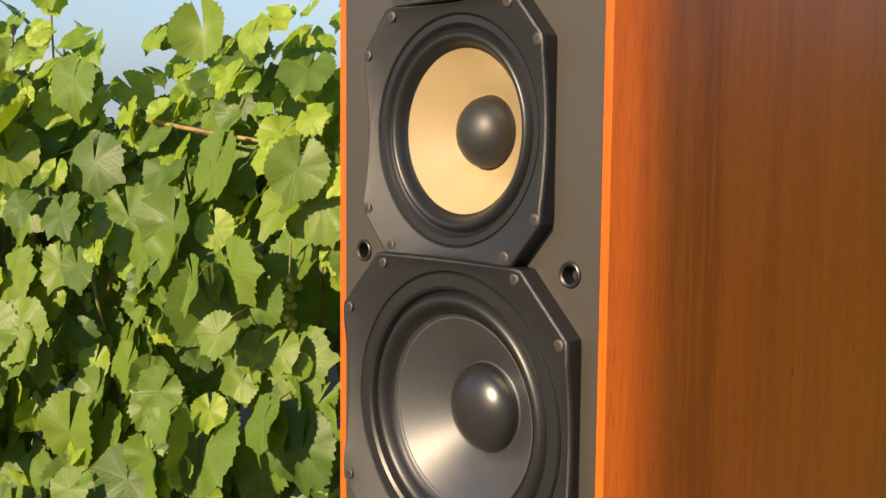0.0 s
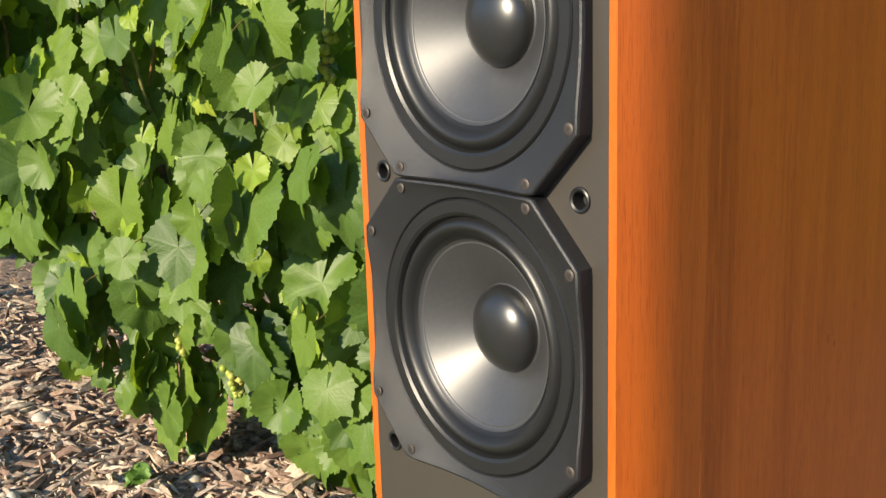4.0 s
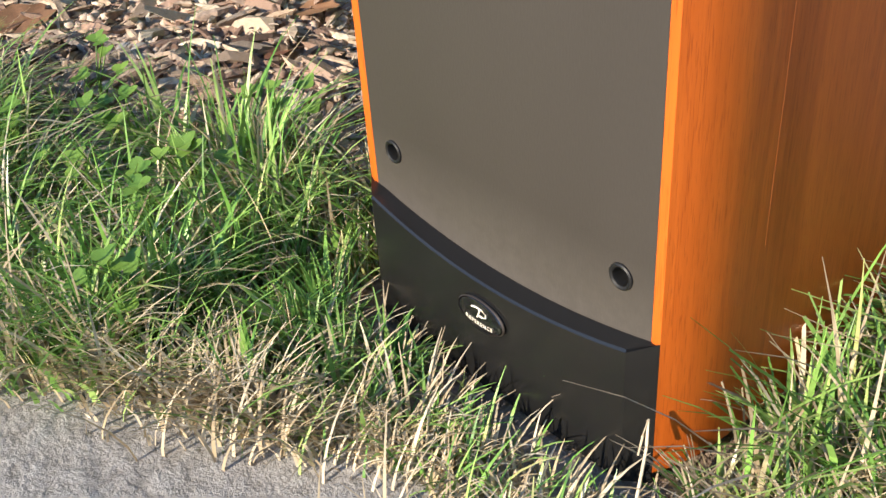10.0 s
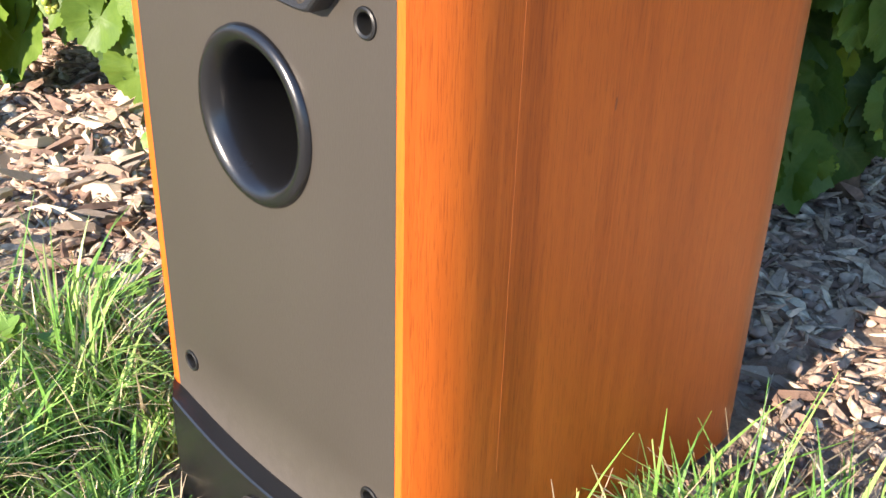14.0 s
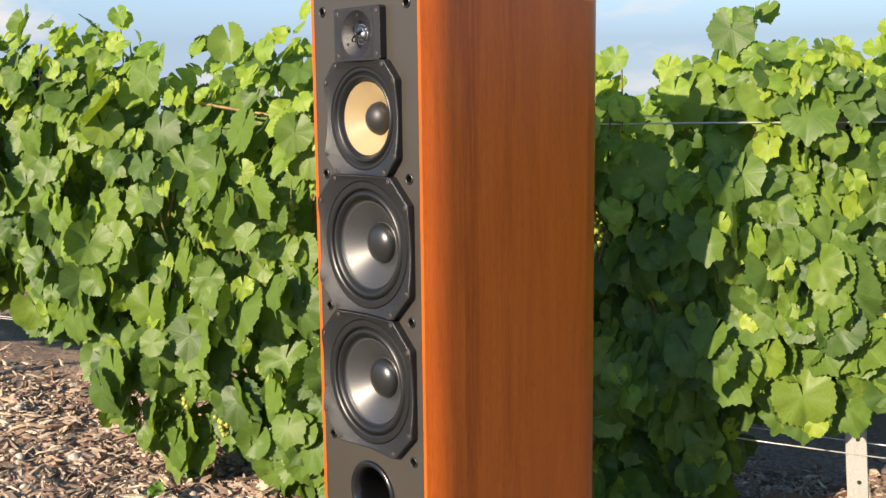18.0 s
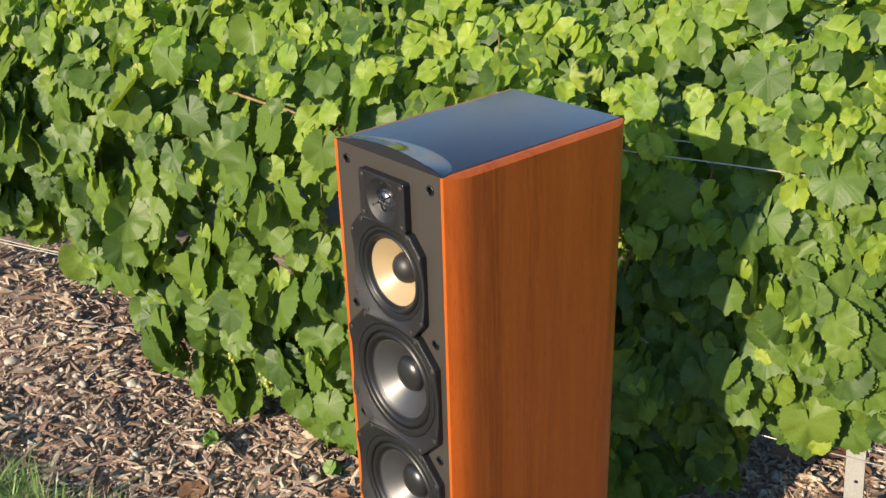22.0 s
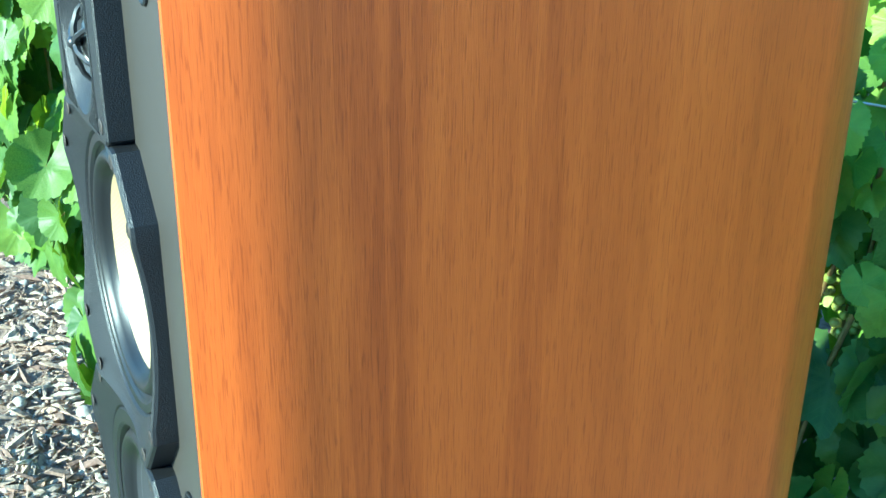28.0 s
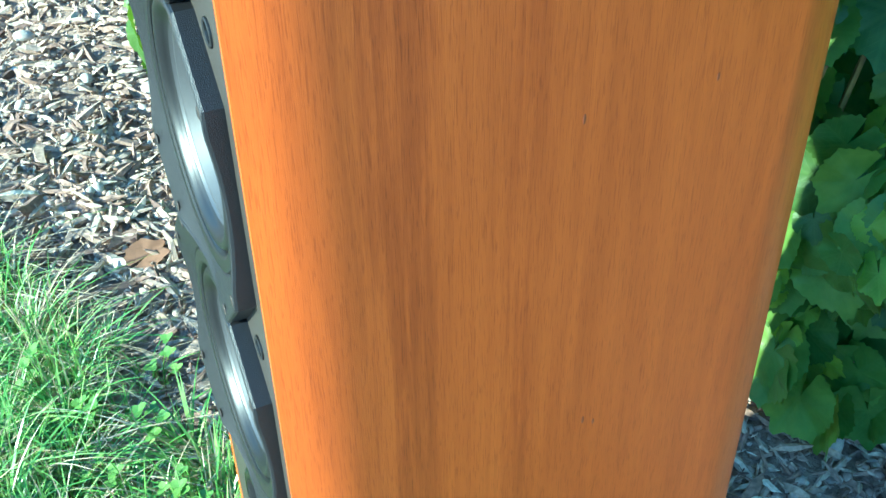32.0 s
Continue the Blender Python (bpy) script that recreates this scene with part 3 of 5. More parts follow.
def driver_frame(radius, inner, thick, corner, n=160):
    rows = []
    for i in range(n):
        t = 2 * math.pi * i / n
        r = radius(t)
        edge = funnel(r, corner, thick)
        steps = [(r, 0.0), (r, edge + 0.0022), (r - 0.0008, edge + 0.0006), (r - 0.0022, edge)]
        steps += [(r - 0.0022 + (inner + 0.001 - r + 0.0022) * k, funnel(r - 0.0022 + (inner + 0.001 - r + 0.0022) * k, corner, thick)) for k in (0.35, 0.7, 1.0)]
        low = funnel(inner, corner, thick)
        steps += [(inner, low + 0.0008), (inner - 0.0006, low + 0.0022), (inner - 0.004, low + 0.0024)]
        rows.append([(rr * math.cos(t), y, rr * math.sin(t)) for rr, y in steps])
    bm, vs = grid_bm(rows + [rows[0]])
    bmesh.ops.remove_doubles(bm, verts=bm.verts, dist=1e-6)
    bmesh.ops.recalc_face_normals(bm, faces=bm.faces)
    return bm


screw_mesh = None


def screw(parent, x, y, z):
    """A cross-head screw; all share one mesh."""
    global screw_mesh
    if screw_mesh is None:
        bm = lathe([(0.0038, 0.0), (0.0038, -0.0004), (0.0034, -0.0007), (0.0014, -0.0008)], 20, cap_last=True)
        screw_mesh = mesh_of("screw", bm, STEEL, 40)
        slot = bmesh.new()
        slot.from_mesh(screw_mesh)
        for ang in (0.5, 0.5 + math.pi / 2):
            for sx in (-1, 1):
                c, s = math.cos(ang), math.sin(ang)
                v = [slot.verts.new((sx * (a * c - b * s), -0.00095, sx * (a * s + b * c))) for a, b in ((0.0, -0.0004), (0.0023, -0.0004), (0.0023, 0.0004), (0.0, 0.0004))]
                f = slot.faces.new(v)
                f.material_index = 1
        slot.to_mesh(screw_mesh)
        slot.free()
        screw_mesh.materials.append(DARK)
    ob = new("screw", screw_mesh)
    ob.parent = parent
    ob.matrix_basis = Matrix.Translation((x, y, z))
    return ob


def driver(name, z, plate, screws, inner, parts_profile, label, cone_material, cone_label):
    hx, hz, cx, cz = plate
    corner = math.hypot(cx, hz) - 0.006
    d = part(name, driver_frame(octagon(*plate), inner, 0.013, corner), FRAME, speaker, label, 18, at=(0, 0.0002, z))
    ring, surround, cone, cap = parts_profile
    part("gasket_ring", lathe(ring), RUBBER, d, "flat black gasket", 30)
    part("surround", lathe(surround), RUBBER, d, "half-roll rubber surround", 50)
    part("cone", lathe(cone), cone_material, d, cone_label, 50)
    part("dust_cap", lathe(cap, cap_last=True), CAP if name == "woofer" else SOFT, d, "domed black dust cap", 60)
    for sx, sz in screws:
        for a in (1, -1):
            for b in (1, -1):
                screw(d, a * sx, funnel(math.hypot(sx, sz), corner, 0.013) + 0.0002, b * sz)
    return d


def roll(r0, r1, y, high, n=10):
    """Half-roll from radius r0 in to r1."""
    return [(r0 + (r1 - r0) * i / n, y - high * math.sin(math.pi * i / n)) for i in range(n + 1)]


def dome(r, y, high, n=10):
    return [(r * math.cos(i / n * math.pi / 2), y - high * math.sin(i / n * math.pi / 2)) for i in range(n)] + [(0.0006, y - high)]


woofer_parts = (
    [(0.0962, -0.0038), (0.0950, -0.0052), (0.0870, -0.0050), (0.0848, -0.0036)],
    [(0.0852, -0.0036), (0.0838, -0.0015)] + roll(0.0832, 0.0710, 0.0005, 0.0048) + [(0.0700, 0.0022), (0.0668, 0.0040)],
    [(0.0676, 0.0030), (0.0660, 0.0050), (0.0650, 0.0056), (0.0643, 0.0054), (0.0500, 0.0160), (0.0360, 0.0265), (0.0322, 0.0296), (0.0314, 0.0290), (0.0290, 0.0315)],
    [(0.0316, 0.0292)] + dome(0.0308, 0.0286, 0.0165),
)
WOOFER_PLATE, WOOFER_SCREWS = (0.1083, 0.1057, 0.0690, 0.0655), ((0.0634, 0.0985), (0.1008, 0.0626))
for z in (0.7434, 0.5315):
    driver("woofer", z, WOOFER_PLATE, WOOFER_SCREWS, 0.0965, woofer_parts, "octagonal black woofer with grey cone", CONE, "satin grey cone")


def woven_cone():
    m, n, l, b = nodes_of("woven_tan_cone")
    v = coords(n, l, (1, 0.0, 1))
    chk = node(n, "ShaderNodeTexChecker", Scale=900)
    l.new(v, chk.inputs["Vector"])
    c = ramp(n, [(0.0, (0.27, 0.19, 0.095)), (1.0, (0.38, 0.285, 0.155))])
    soft = node(n, "ShaderNodeTexNoise", Scale=25, Detail=3)
    l.new(v, soft.inputs["Vector"])
    mx = n.new("ShaderNodeMath")
    mx.operation = "MULTIPLY_ADD"
    mx.inputs[1].default_value = 0.5
    l.new(chk.outputs["Fac"], mx.inputs[0]), l.new(soft.outputs["Fac"], mx.inputs[2])
    l.new(mx.outputs[0], c.inputs[0]), l.new(c.outputs[0], b.inputs["Base Color"])
    b.inputs["Roughness"].default_value = 0.30
    bumped(n, l, b, chk.outputs["Fac"], 0.15, 0.0003)
    return m


mid_parts = (
    [(0.0757, -0.0030), (0.0748, -0.0044), (0.0704, -0.0042), (0.0688, -0.0026)],
    [(0.0692, -0.0026), (0.0676, -0.0006)] + roll(0.0668, 0.0575, -0.0002, 0.0042) + [(0.0565, 0.0022), (0.0540, 0.0042)],
    [(0.0545, 0.0036), (0.0530, 0.0050), (0.0410, 0.0155), (0.0295, 0.0250), (0.0258, 0.0282), (0.0235, 0.0296)],
    [(0.0252, 0.0286)] + dome(0.0246, 0.0278, 0.0190),
)
driver("midrange_driver", 0.9328, (0.0850, 0.0846, 0.0600, 0.0557), ((0.0546, 0.0781), (0.0800, 0.0535)), 0.0758, mid_parts, "octagonal black midrange driver with tan cone", woven_cone(), "woven tan cone")


def tweeter():
    z0, z1, hx, t = 1.0168, 1.0945, 0.0537, 0.013
    zc = (z0 + z1) / 2
    hz = (z1 - z0) / 2
    n, rows = 96, []
    square = octagon(hx, hz, hx - 0.003, hz - 0.003)
    bowl = 0.0345
    for k, y in (("o", 0.0), ("o", -t + 0.001), ("i", -t), (bowl, -t - 0.0002), (bowl - 0.0015, -t + 0.0012), (0.024, -t + 0.0045), (0.0165, -t + 0.0085), (0.0150, -t + 0.0098)):
        rows.append([((square(a) - (0.001 if k == "i" else 0) if isinstance(k, str) else k) * math.cos(a), y, (square(a) - (0.001 if k == "i" else 0) if isinstance(k, str) else k) * math.sin(a)) for a in (2 * math.pi * i / n for i in range(n))])
    bm, _ = grid_bm(rows, True)
    bmesh.ops.recalc_face_normals(bm, faces=bm.faces)
    tw = part("tweeter", bm, FRAME, speaker, "ribbed black tweeter plate with shallow horn", 30, at=(0, 0.0002, zc))
    part("dome", lathe([(0.0155, -0.003), (0.0140, -0.0036)] + dome(0.0132, -0.0036, 0.0065), cap_last=True), DOME, tw, "bright metal dome", 60)
    star = bmesh.new()
    for i in range(6):
        a = math.pi / 2 + i * math.pi / 3
        pts = [(r * math.cos(a), y, r * math.sin(a)) for r, y in ((0.0, -0.0132), (0.008, -0.0128), (0.0150, -0.0105), (0.0190, -0.0072))]
        piece = tube(pts, 0.0021, 6, 0.55)
        me = bpy.data.meshes.new("spoke")
        piece.to_mesh(me)
        piece.free()
        star.from_mesh(me)
        bpy.data.meshes.remove(me)
    bmesh.ops.create_uvsphere(star, u_segments=12, v_segments=8, radius=0.0036, matrix=Matrix.Translation((0, -0.0132, 0)))
    part("phase_star", star, CAP, tw, "six-armed black guard star")
    for i in range(3):
        a = math.pi / 2 + i * 2 * math.pi / 3
        part("pin_hole", lathe([(0.0022, 0.0), (0.0022, -0.0004), (0.0004, -0.0005)], 14, cap_last=True), DARK, tw, at=(0.0275 * math.cos(a), -t + 0.0029, 0.0275 * math.sin(a)))
    for sx in (-1, 1):
        for sz in (-1, 1):
            screw(tw, sx * (hx - 0.0085), -t, sz * (hz - 0.0085))
    # fine upright ribs beside the horn
    rib = mesh_of("rib", slab(-0.0004, 0.0004, -0.0006, 0.0, -0.5, 0.5), FRAME)
    for i in range(31):
        x = -0.0480 + i * 0.0032
        half = hz - 0.003
        inner_z = math.sqrt(max(0.0, 0.0365 ** 2 - x * x))
        spans = [(-half, half)] if inner_z <= 0 else [(-half, -inner_z), (inner_z, half)]
        for a, b in spans:
            if b - a < 0.002 or abs(abs(x) - (hx - 0.0085)) < 0.005:
                continue
            ob = new("rib", rib)
            ob.parent = tw
            ob.matrix_basis = Matrix.Translation((x, -t + 0.0001, (a + b) / 2)) @ Matrix.Diagonal((1, 1, b - a, 1))
    return tw


tweeter()


def port(z):
    p = part("bass_port", lathe([(0.0535, 0.0), (0.0530, -0.0022), (0.0505, -0.0042), (0.0470, -0.0045), (0.0430, -0.0015), (0.0395, 0.0065), (0.0375, 0.0200), (0.0370, 0.0600), (0.0370, 0.1500)], 72), PORT, speaker, "flared black bass port", 60, at=(0, -0.0002, z))
    part("port_depth", lathe([(0.0372, 0.1495), (0.001, 0.1500)], 48, cap_last=True), DARK, p)
    return p


port(0.3502)
# hole through baffle and body for the drivers and the port is closed by their own shells
socket_mesh = mesh_of("grille_socket", lathe([(0.0082, 0.0), (0.0080, -0.0010), (0.0070, -0.0015), (0.0056, -0.0009), (0.0050, 0.0010), (0.0049, 0.0080)], 28), RUBBER, 40)
hole_mesh = mesh_of("socket_hole", lathe([(0.0051, 0.0078), (0.0005, 0.0079)], 24, cap_last=True), DARK)
for z in SOCKETS:
    for x in (-0.0985, 0.0985):
        s = new("grille_socket", socket_mesh)
        s.parent = speaker
        s.matrix_basis = Matrix.Translation((x, -0.0001, z))
        h = new("socket_hole", hole_mesh)
        h.parent = s
part("veneer_joint", slab(HALF + BULGE - 0.0003, HALF + BULGE + 0.00008, 0.0697, 0.0702, 0.14, 0.47), SEAM, speaker, "pale upright joint in the veneer")
for y, z, long in ((0.197, 0.767, 0.009), (0.289, 0.773, 0.007), (0.152, 0.360, 0.011), (0.215, 0.512, 0.010), (0.224, 0.507, 0.007)):
    part("knot", lathe([(0.0012, 0.0), (0.0009, -0.0002), (0.0002, -0.0002)], 12, cap_last=True), BARK_DARK, speaker, "small dark knot", at=(HALF + BULGE, y, z)).matrix_basis = Matrix.Translation((HALF + BULGE, y, z)) @ pose(0, 0, 0, 4, 0, 90) @ Matrix.Diagonal((1, 1, long / 0.0024, 1))


# ---- the land ----
ROW, ALONG, ACROSS = Vector((0.387, 0.963, 0)), Vector((0.936, 0.352, 0)), Vector((0.352, -0.936, 0))
SPACING = 1.15


def behind(x, y):
    """Metres behind the first vine row."""
    return -((x - ROW.x) * ACROSS.x + (y - ROW.y) * ACROSS.y)


def height(x, y):
    """Rough ground near by, falling gently behind the vines to a wide valley."""
    d = behind(x, y)
    h = 0.0
    if d > 1.0:
        far = d - 1.0
        if far < 160:
            h = -0.101 * far
        else:
            k = min(1.0, (far - 160) / 2600)
            h = -far * (0.101 - 0.026 * k ** 0.50)
            h += 7.0 * k * math.sin(x * 0.0021 + 1.0) + 5.0 * k * math.sin(y * 0.0017 + x * 0.0009)
    if -5 < d < 12 and abs(x) < 9:
        rough = 0.036 if y > 0.30 + 0.40 * x else 0.010
        h += rough * (noise.noise(Vector((x * 3.1, y * 3.1, 0))) + 0.5 * noise.noise(Vector((x * 9.0, y * 9.0, 4.0))))
        if abs(x) < 0.22 and -0.08 < y < 0.48:
            h = h * 0.25 - 0.004
    return h


def spread(n, near, far):
    """Steps that are fine near zero and coarse far off."""
    a = np.linspace(-1, 1, n)
    return np.sign(a) * (near * np.abs(a) + (far - near) * np.abs(a) ** 7)


def ground():
    us, vs = spread(261, 4.5, 4200), spread(261, 4.5, 4200)
    pts = [(u - 0.3, v + 0.3) for v in vs for u in us]
    verts = [(x, y, height(x, y)) for x, y in pts]
    n = len(us)
    faces = [(j * n + i, j * n + i + 1, (j + 1) * n + i + 1, (j + 1) * n + i) for j in range(n - 1) for i in range(n - 1)]
    me = bpy.data.meshes.new("ground")
    me.from_pydata(verts, [], faces)
    me.materials.append(SOIL)
    me.shade_smooth()
    return tagged(new("ground", me), "brown vineyard soil with bark mulch, pale trodden earth in front", "ground", kind="structure")


land = ground()

# ---- leaves ----
def leaf_shape(seed, points=56):
    """A five-lobed, toothed vine leaf with its stalk at the origin; z is its face, y its tip. Returns places, faces, uv."""
    rng = random.Random(seed)
    deep = rng.uniform(0.74, 0.89)
    lobes = [(0, 1.04, 0.40), (50, 0.94, 0.40), (-50, 0.94, 0.40), (104, 0.84, 0.46), (-104, 0.84, 0.46), (150, 0.72, 0.42), (-150, 0.72, 0.42)]
    lobes = [(a + rng.uniform(-6, 6), r * rng.uniform(0.92, 1.07), w) for a, r, w in lobes]
    cup, fold, wave, droop = rng.uniform(-0.30, 0.30), rng.uniform(0.0, 0.45), rng.uniform(0.02, 0.06), rng.uniform(0.05, 0.65)
    phase = rng.uniform(0, 6)

    def edge(a):
        r = max(rr * math.exp(-(((a - la + 180) % 360 - 180) / (62 * w)) ** 2) for la, rr, w in lobes)
        return max(deep, r) * 0.60 + 0.03

    def lift(x, y):
        r, a = math.hypot(x, y), math.atan2(x, y)
        quilt = 0.010 * r * math.cos(2 * math.pi * math.degrees(a) / 51)
        return cup * r * r * 1.4 + fold * abs(x) * 0.7 - droop * max(0, y) ** 2 * 0.9 + wave * math.sin(5 * a + phase) * r - quilt

    places, uv = [(0, 0, 0)], [(0, 0)]
    for ring in (0.55, 1.0):
        for i in range(points):
            a = -172 + 344 * i / (points - 1)
            r = edge(a) * ring
            if ring == 1.0:
                # saw teeth lean towards the lobes' tips
                r *= 1 + (0.050 if i % 2 else -0.036) * rng.uniform(0.15, 1.35)
                a += (1.6 if i % 2 else -0.8) * (-1 if a > 0 else 1)
            x, y = r * math.sin(radians(a)), r * math.cos(radians(a))
            places.append((x, y, lift(x, y) + (rng.uniform(-0.012, 0.012) if ring == 1.0 else 0))), uv.append((x, y))
    faces = [(0, i + 1, i + 2) for i in range(points - 1)]
    faces += [(i + 1, points + i + 1, points + i + 2, i + 2) for i in range(points - 1)]
    return np.array(places, float), faces, np.array(uv, float)


def small_leaf(seed):
    """A far leaf: seven-sided, still lobed and folded."""
    rng = random.Random(seed)
    angles = [-165, -125, -103, -72, -48, -24, 0, 24, 48, 72, 103, 125, 165]
    radii = [0.42, 0.48, 0.52, 0.47, 0.58, 0.50, 0.64, 0.50, 0.58, 0.47, 0.52, 0.48, 0.42]
    fold = rng.uniform(0.1, 0.4)
    pts = [(0, 0, 0)]
    for a, r in zip(angles, radii):
        r *= rng.uniform(0.9, 1.1)
        x, y = r * math.sin(radians(a)), r * math.cos(radians(a))
        pts.append((x, y, fold * abs(x) - 0.3 * max(0, y) ** 2 + rng.uniform(-0.04, 0.04)))
    faces = [(0, i + 1, i + 2) for i in range(len(angles) - 1)]
    p = np.array(pts, float)
    return p, faces, p[:, :2].copy()


NEAR_LEAVES = [leaf_shape(s) for s in range(14)]
MID_LEAVES = [leaf_shape(40 + s, 22) for s in range(6)]
FAR_LEAVES = [small_leaf(90 + s) for s in range(5)]


def joined(name, shapes, placed, *kinds):
    """One mesh of many leaves: placed holds (shape index, 4x4 matrix) and, where there are several materials, which of them."""
    vs, fs, uvs, base, tones = [], [], [], 0, []
    for k, m, *tone in placed:
        p, f, uv = shapes[k]
        a = np.array(m)
        vs.append(p @ a[:3, :3].T + a[:3, 3])
        fs += [tuple(base + i for i in face) for face in f]
        uvs.append(uv)
        base += len(p)
        tones += (tone or [0]) * len(f)
    me = bpy.data.meshes.new(name)
    me.from_pydata(np.concatenate(vs).tolist(), [], fs)
    layer = me.uv_layers.new(name="leaf")
    index = np.empty(len(me.loops), dtype=np.int32)
    me.loops.foreach_get("vertex_index", index)
    layer.data.foreach_set("uv", np.concatenate(uvs)[index].ravel())
    for material in kinds:
        me.materials.append(material)
    me.polygons.foreach_set("material_index", tones)
    me.shade_smooth()
    return me


def leaf_pose(place, facing, tip, size):
    """A leaf at place whose face looks along facing and whose tip hangs along tip."""
    z = Vector(facing).normalized()
    y = (Vector(tip) - Vector(tip).dot(z) * z).normalized()
    x = y.cross(z)
    m = Matrix((x, y, z)).transposed().to_4x4() @ Matrix.Diagonal((size, size, size, 1))
    return Matrix.Translation(place) @ m


def hem(s):
    """Lowest leaves along the first row."""
    if s < -0.85:
        f = min(max((s + 1.96) / 0.16, 0), 1)
        low = 0.43 - 0.32 * f - 0.05 * min(max((s + 1.75) / 0.4, 0), 1)
    else:
        low = 0.09 + 0.28 * min(max((s + 0.34) / 0.08, 0), 1)
    return low + 0.03 * math.sin(s * 7.0) + 0.035 * math.sin(s * 17.0 + 1)


def crest(s):
    base = 1.12 if s < -0.60 else 1.05 if s < -0.38 else 1.13 if s < -0.24 else 1.05 if s < 0.02 else 1.16 if s < 0.5 else 1.12
    return base + 0.03 * math.sin(s * 2.7) + 0.035 * math.sin(s * 6.1 + 2) + 0.025 * math.sin(s * 15 + 1)


def row_leaf(rng, s, row):
    """A leaf's place, facing and tip somewhere in a row's canopy, how far out it hangs and how high."""
    low, high = (hem(s), crest(s)) if row == 0 else (0.25, 1.0 + 0.06 * math.sin(s * 3.3 + row * 2) + 0.05 * math.sin(s * 9.1 + row))
    z = low + (high - low) * rng.random() ** (1.25 if row == 0 else 0.9)
    f = (z - low) / (high - low)
    half = (0.135 if row == 0 else 0.20) * (0.60 + 0.8 * math.sin(math.pi * min(0.96, f * 0.75 + 0.14)))
    side = rng.choice((1, 1, 1, -1)) if row == 0 else rng.choice((1, -1))
    off = side * half * (1 - 0.8 * rng.random() ** 1.9)
    if row == 0:
        # shoots lean out here and there, so that the face of the row is uneven
        off += 0.045 * math.sin(s * 11 + 3 * math.sin(z * 8)) + 0.03 * math.sin(s * 23 + z * 19)
    if row == 0 and s > -0.78:
        off = off * 0.8 - 0.10 * min(1.0, (s + 0.78) / 0.15)
    place = ROW + ALONG * s + ACROSS * (off - row * SPACING)
    place.z = z + height(place.x, place.y)
    loose = 0.40 if rng.random() < 0.8 else 1.2
    face = ACROSS * side * rng.uniform(0.6, 1.2) + Vector((0, 0, 0.10 + 0.9 * f ** 3 + rng.uniform(-0.25, 0.65))) + ALONG * rng.gauss(0.05, loose) + Vector((0, -0.25 if row == 0 else -0.7, 0))
    tip = Vector((0, 0, -1)) + ALONG * rng.gauss(0, 0.55) + ACROSS * side * rng.uniform(0, 0.5)
    return place, face, tip, off * side, f


leaf_meshes = [joined("leaf", [s], [(0, Matrix.Identity(4))], LEAF) for s in NEAR_LEAVES]
young_meshes = [joined("leaf", [s], [(0, Matrix.Identity(4))], YOUNG_LEAF) for s in NEAR_LEAVES]


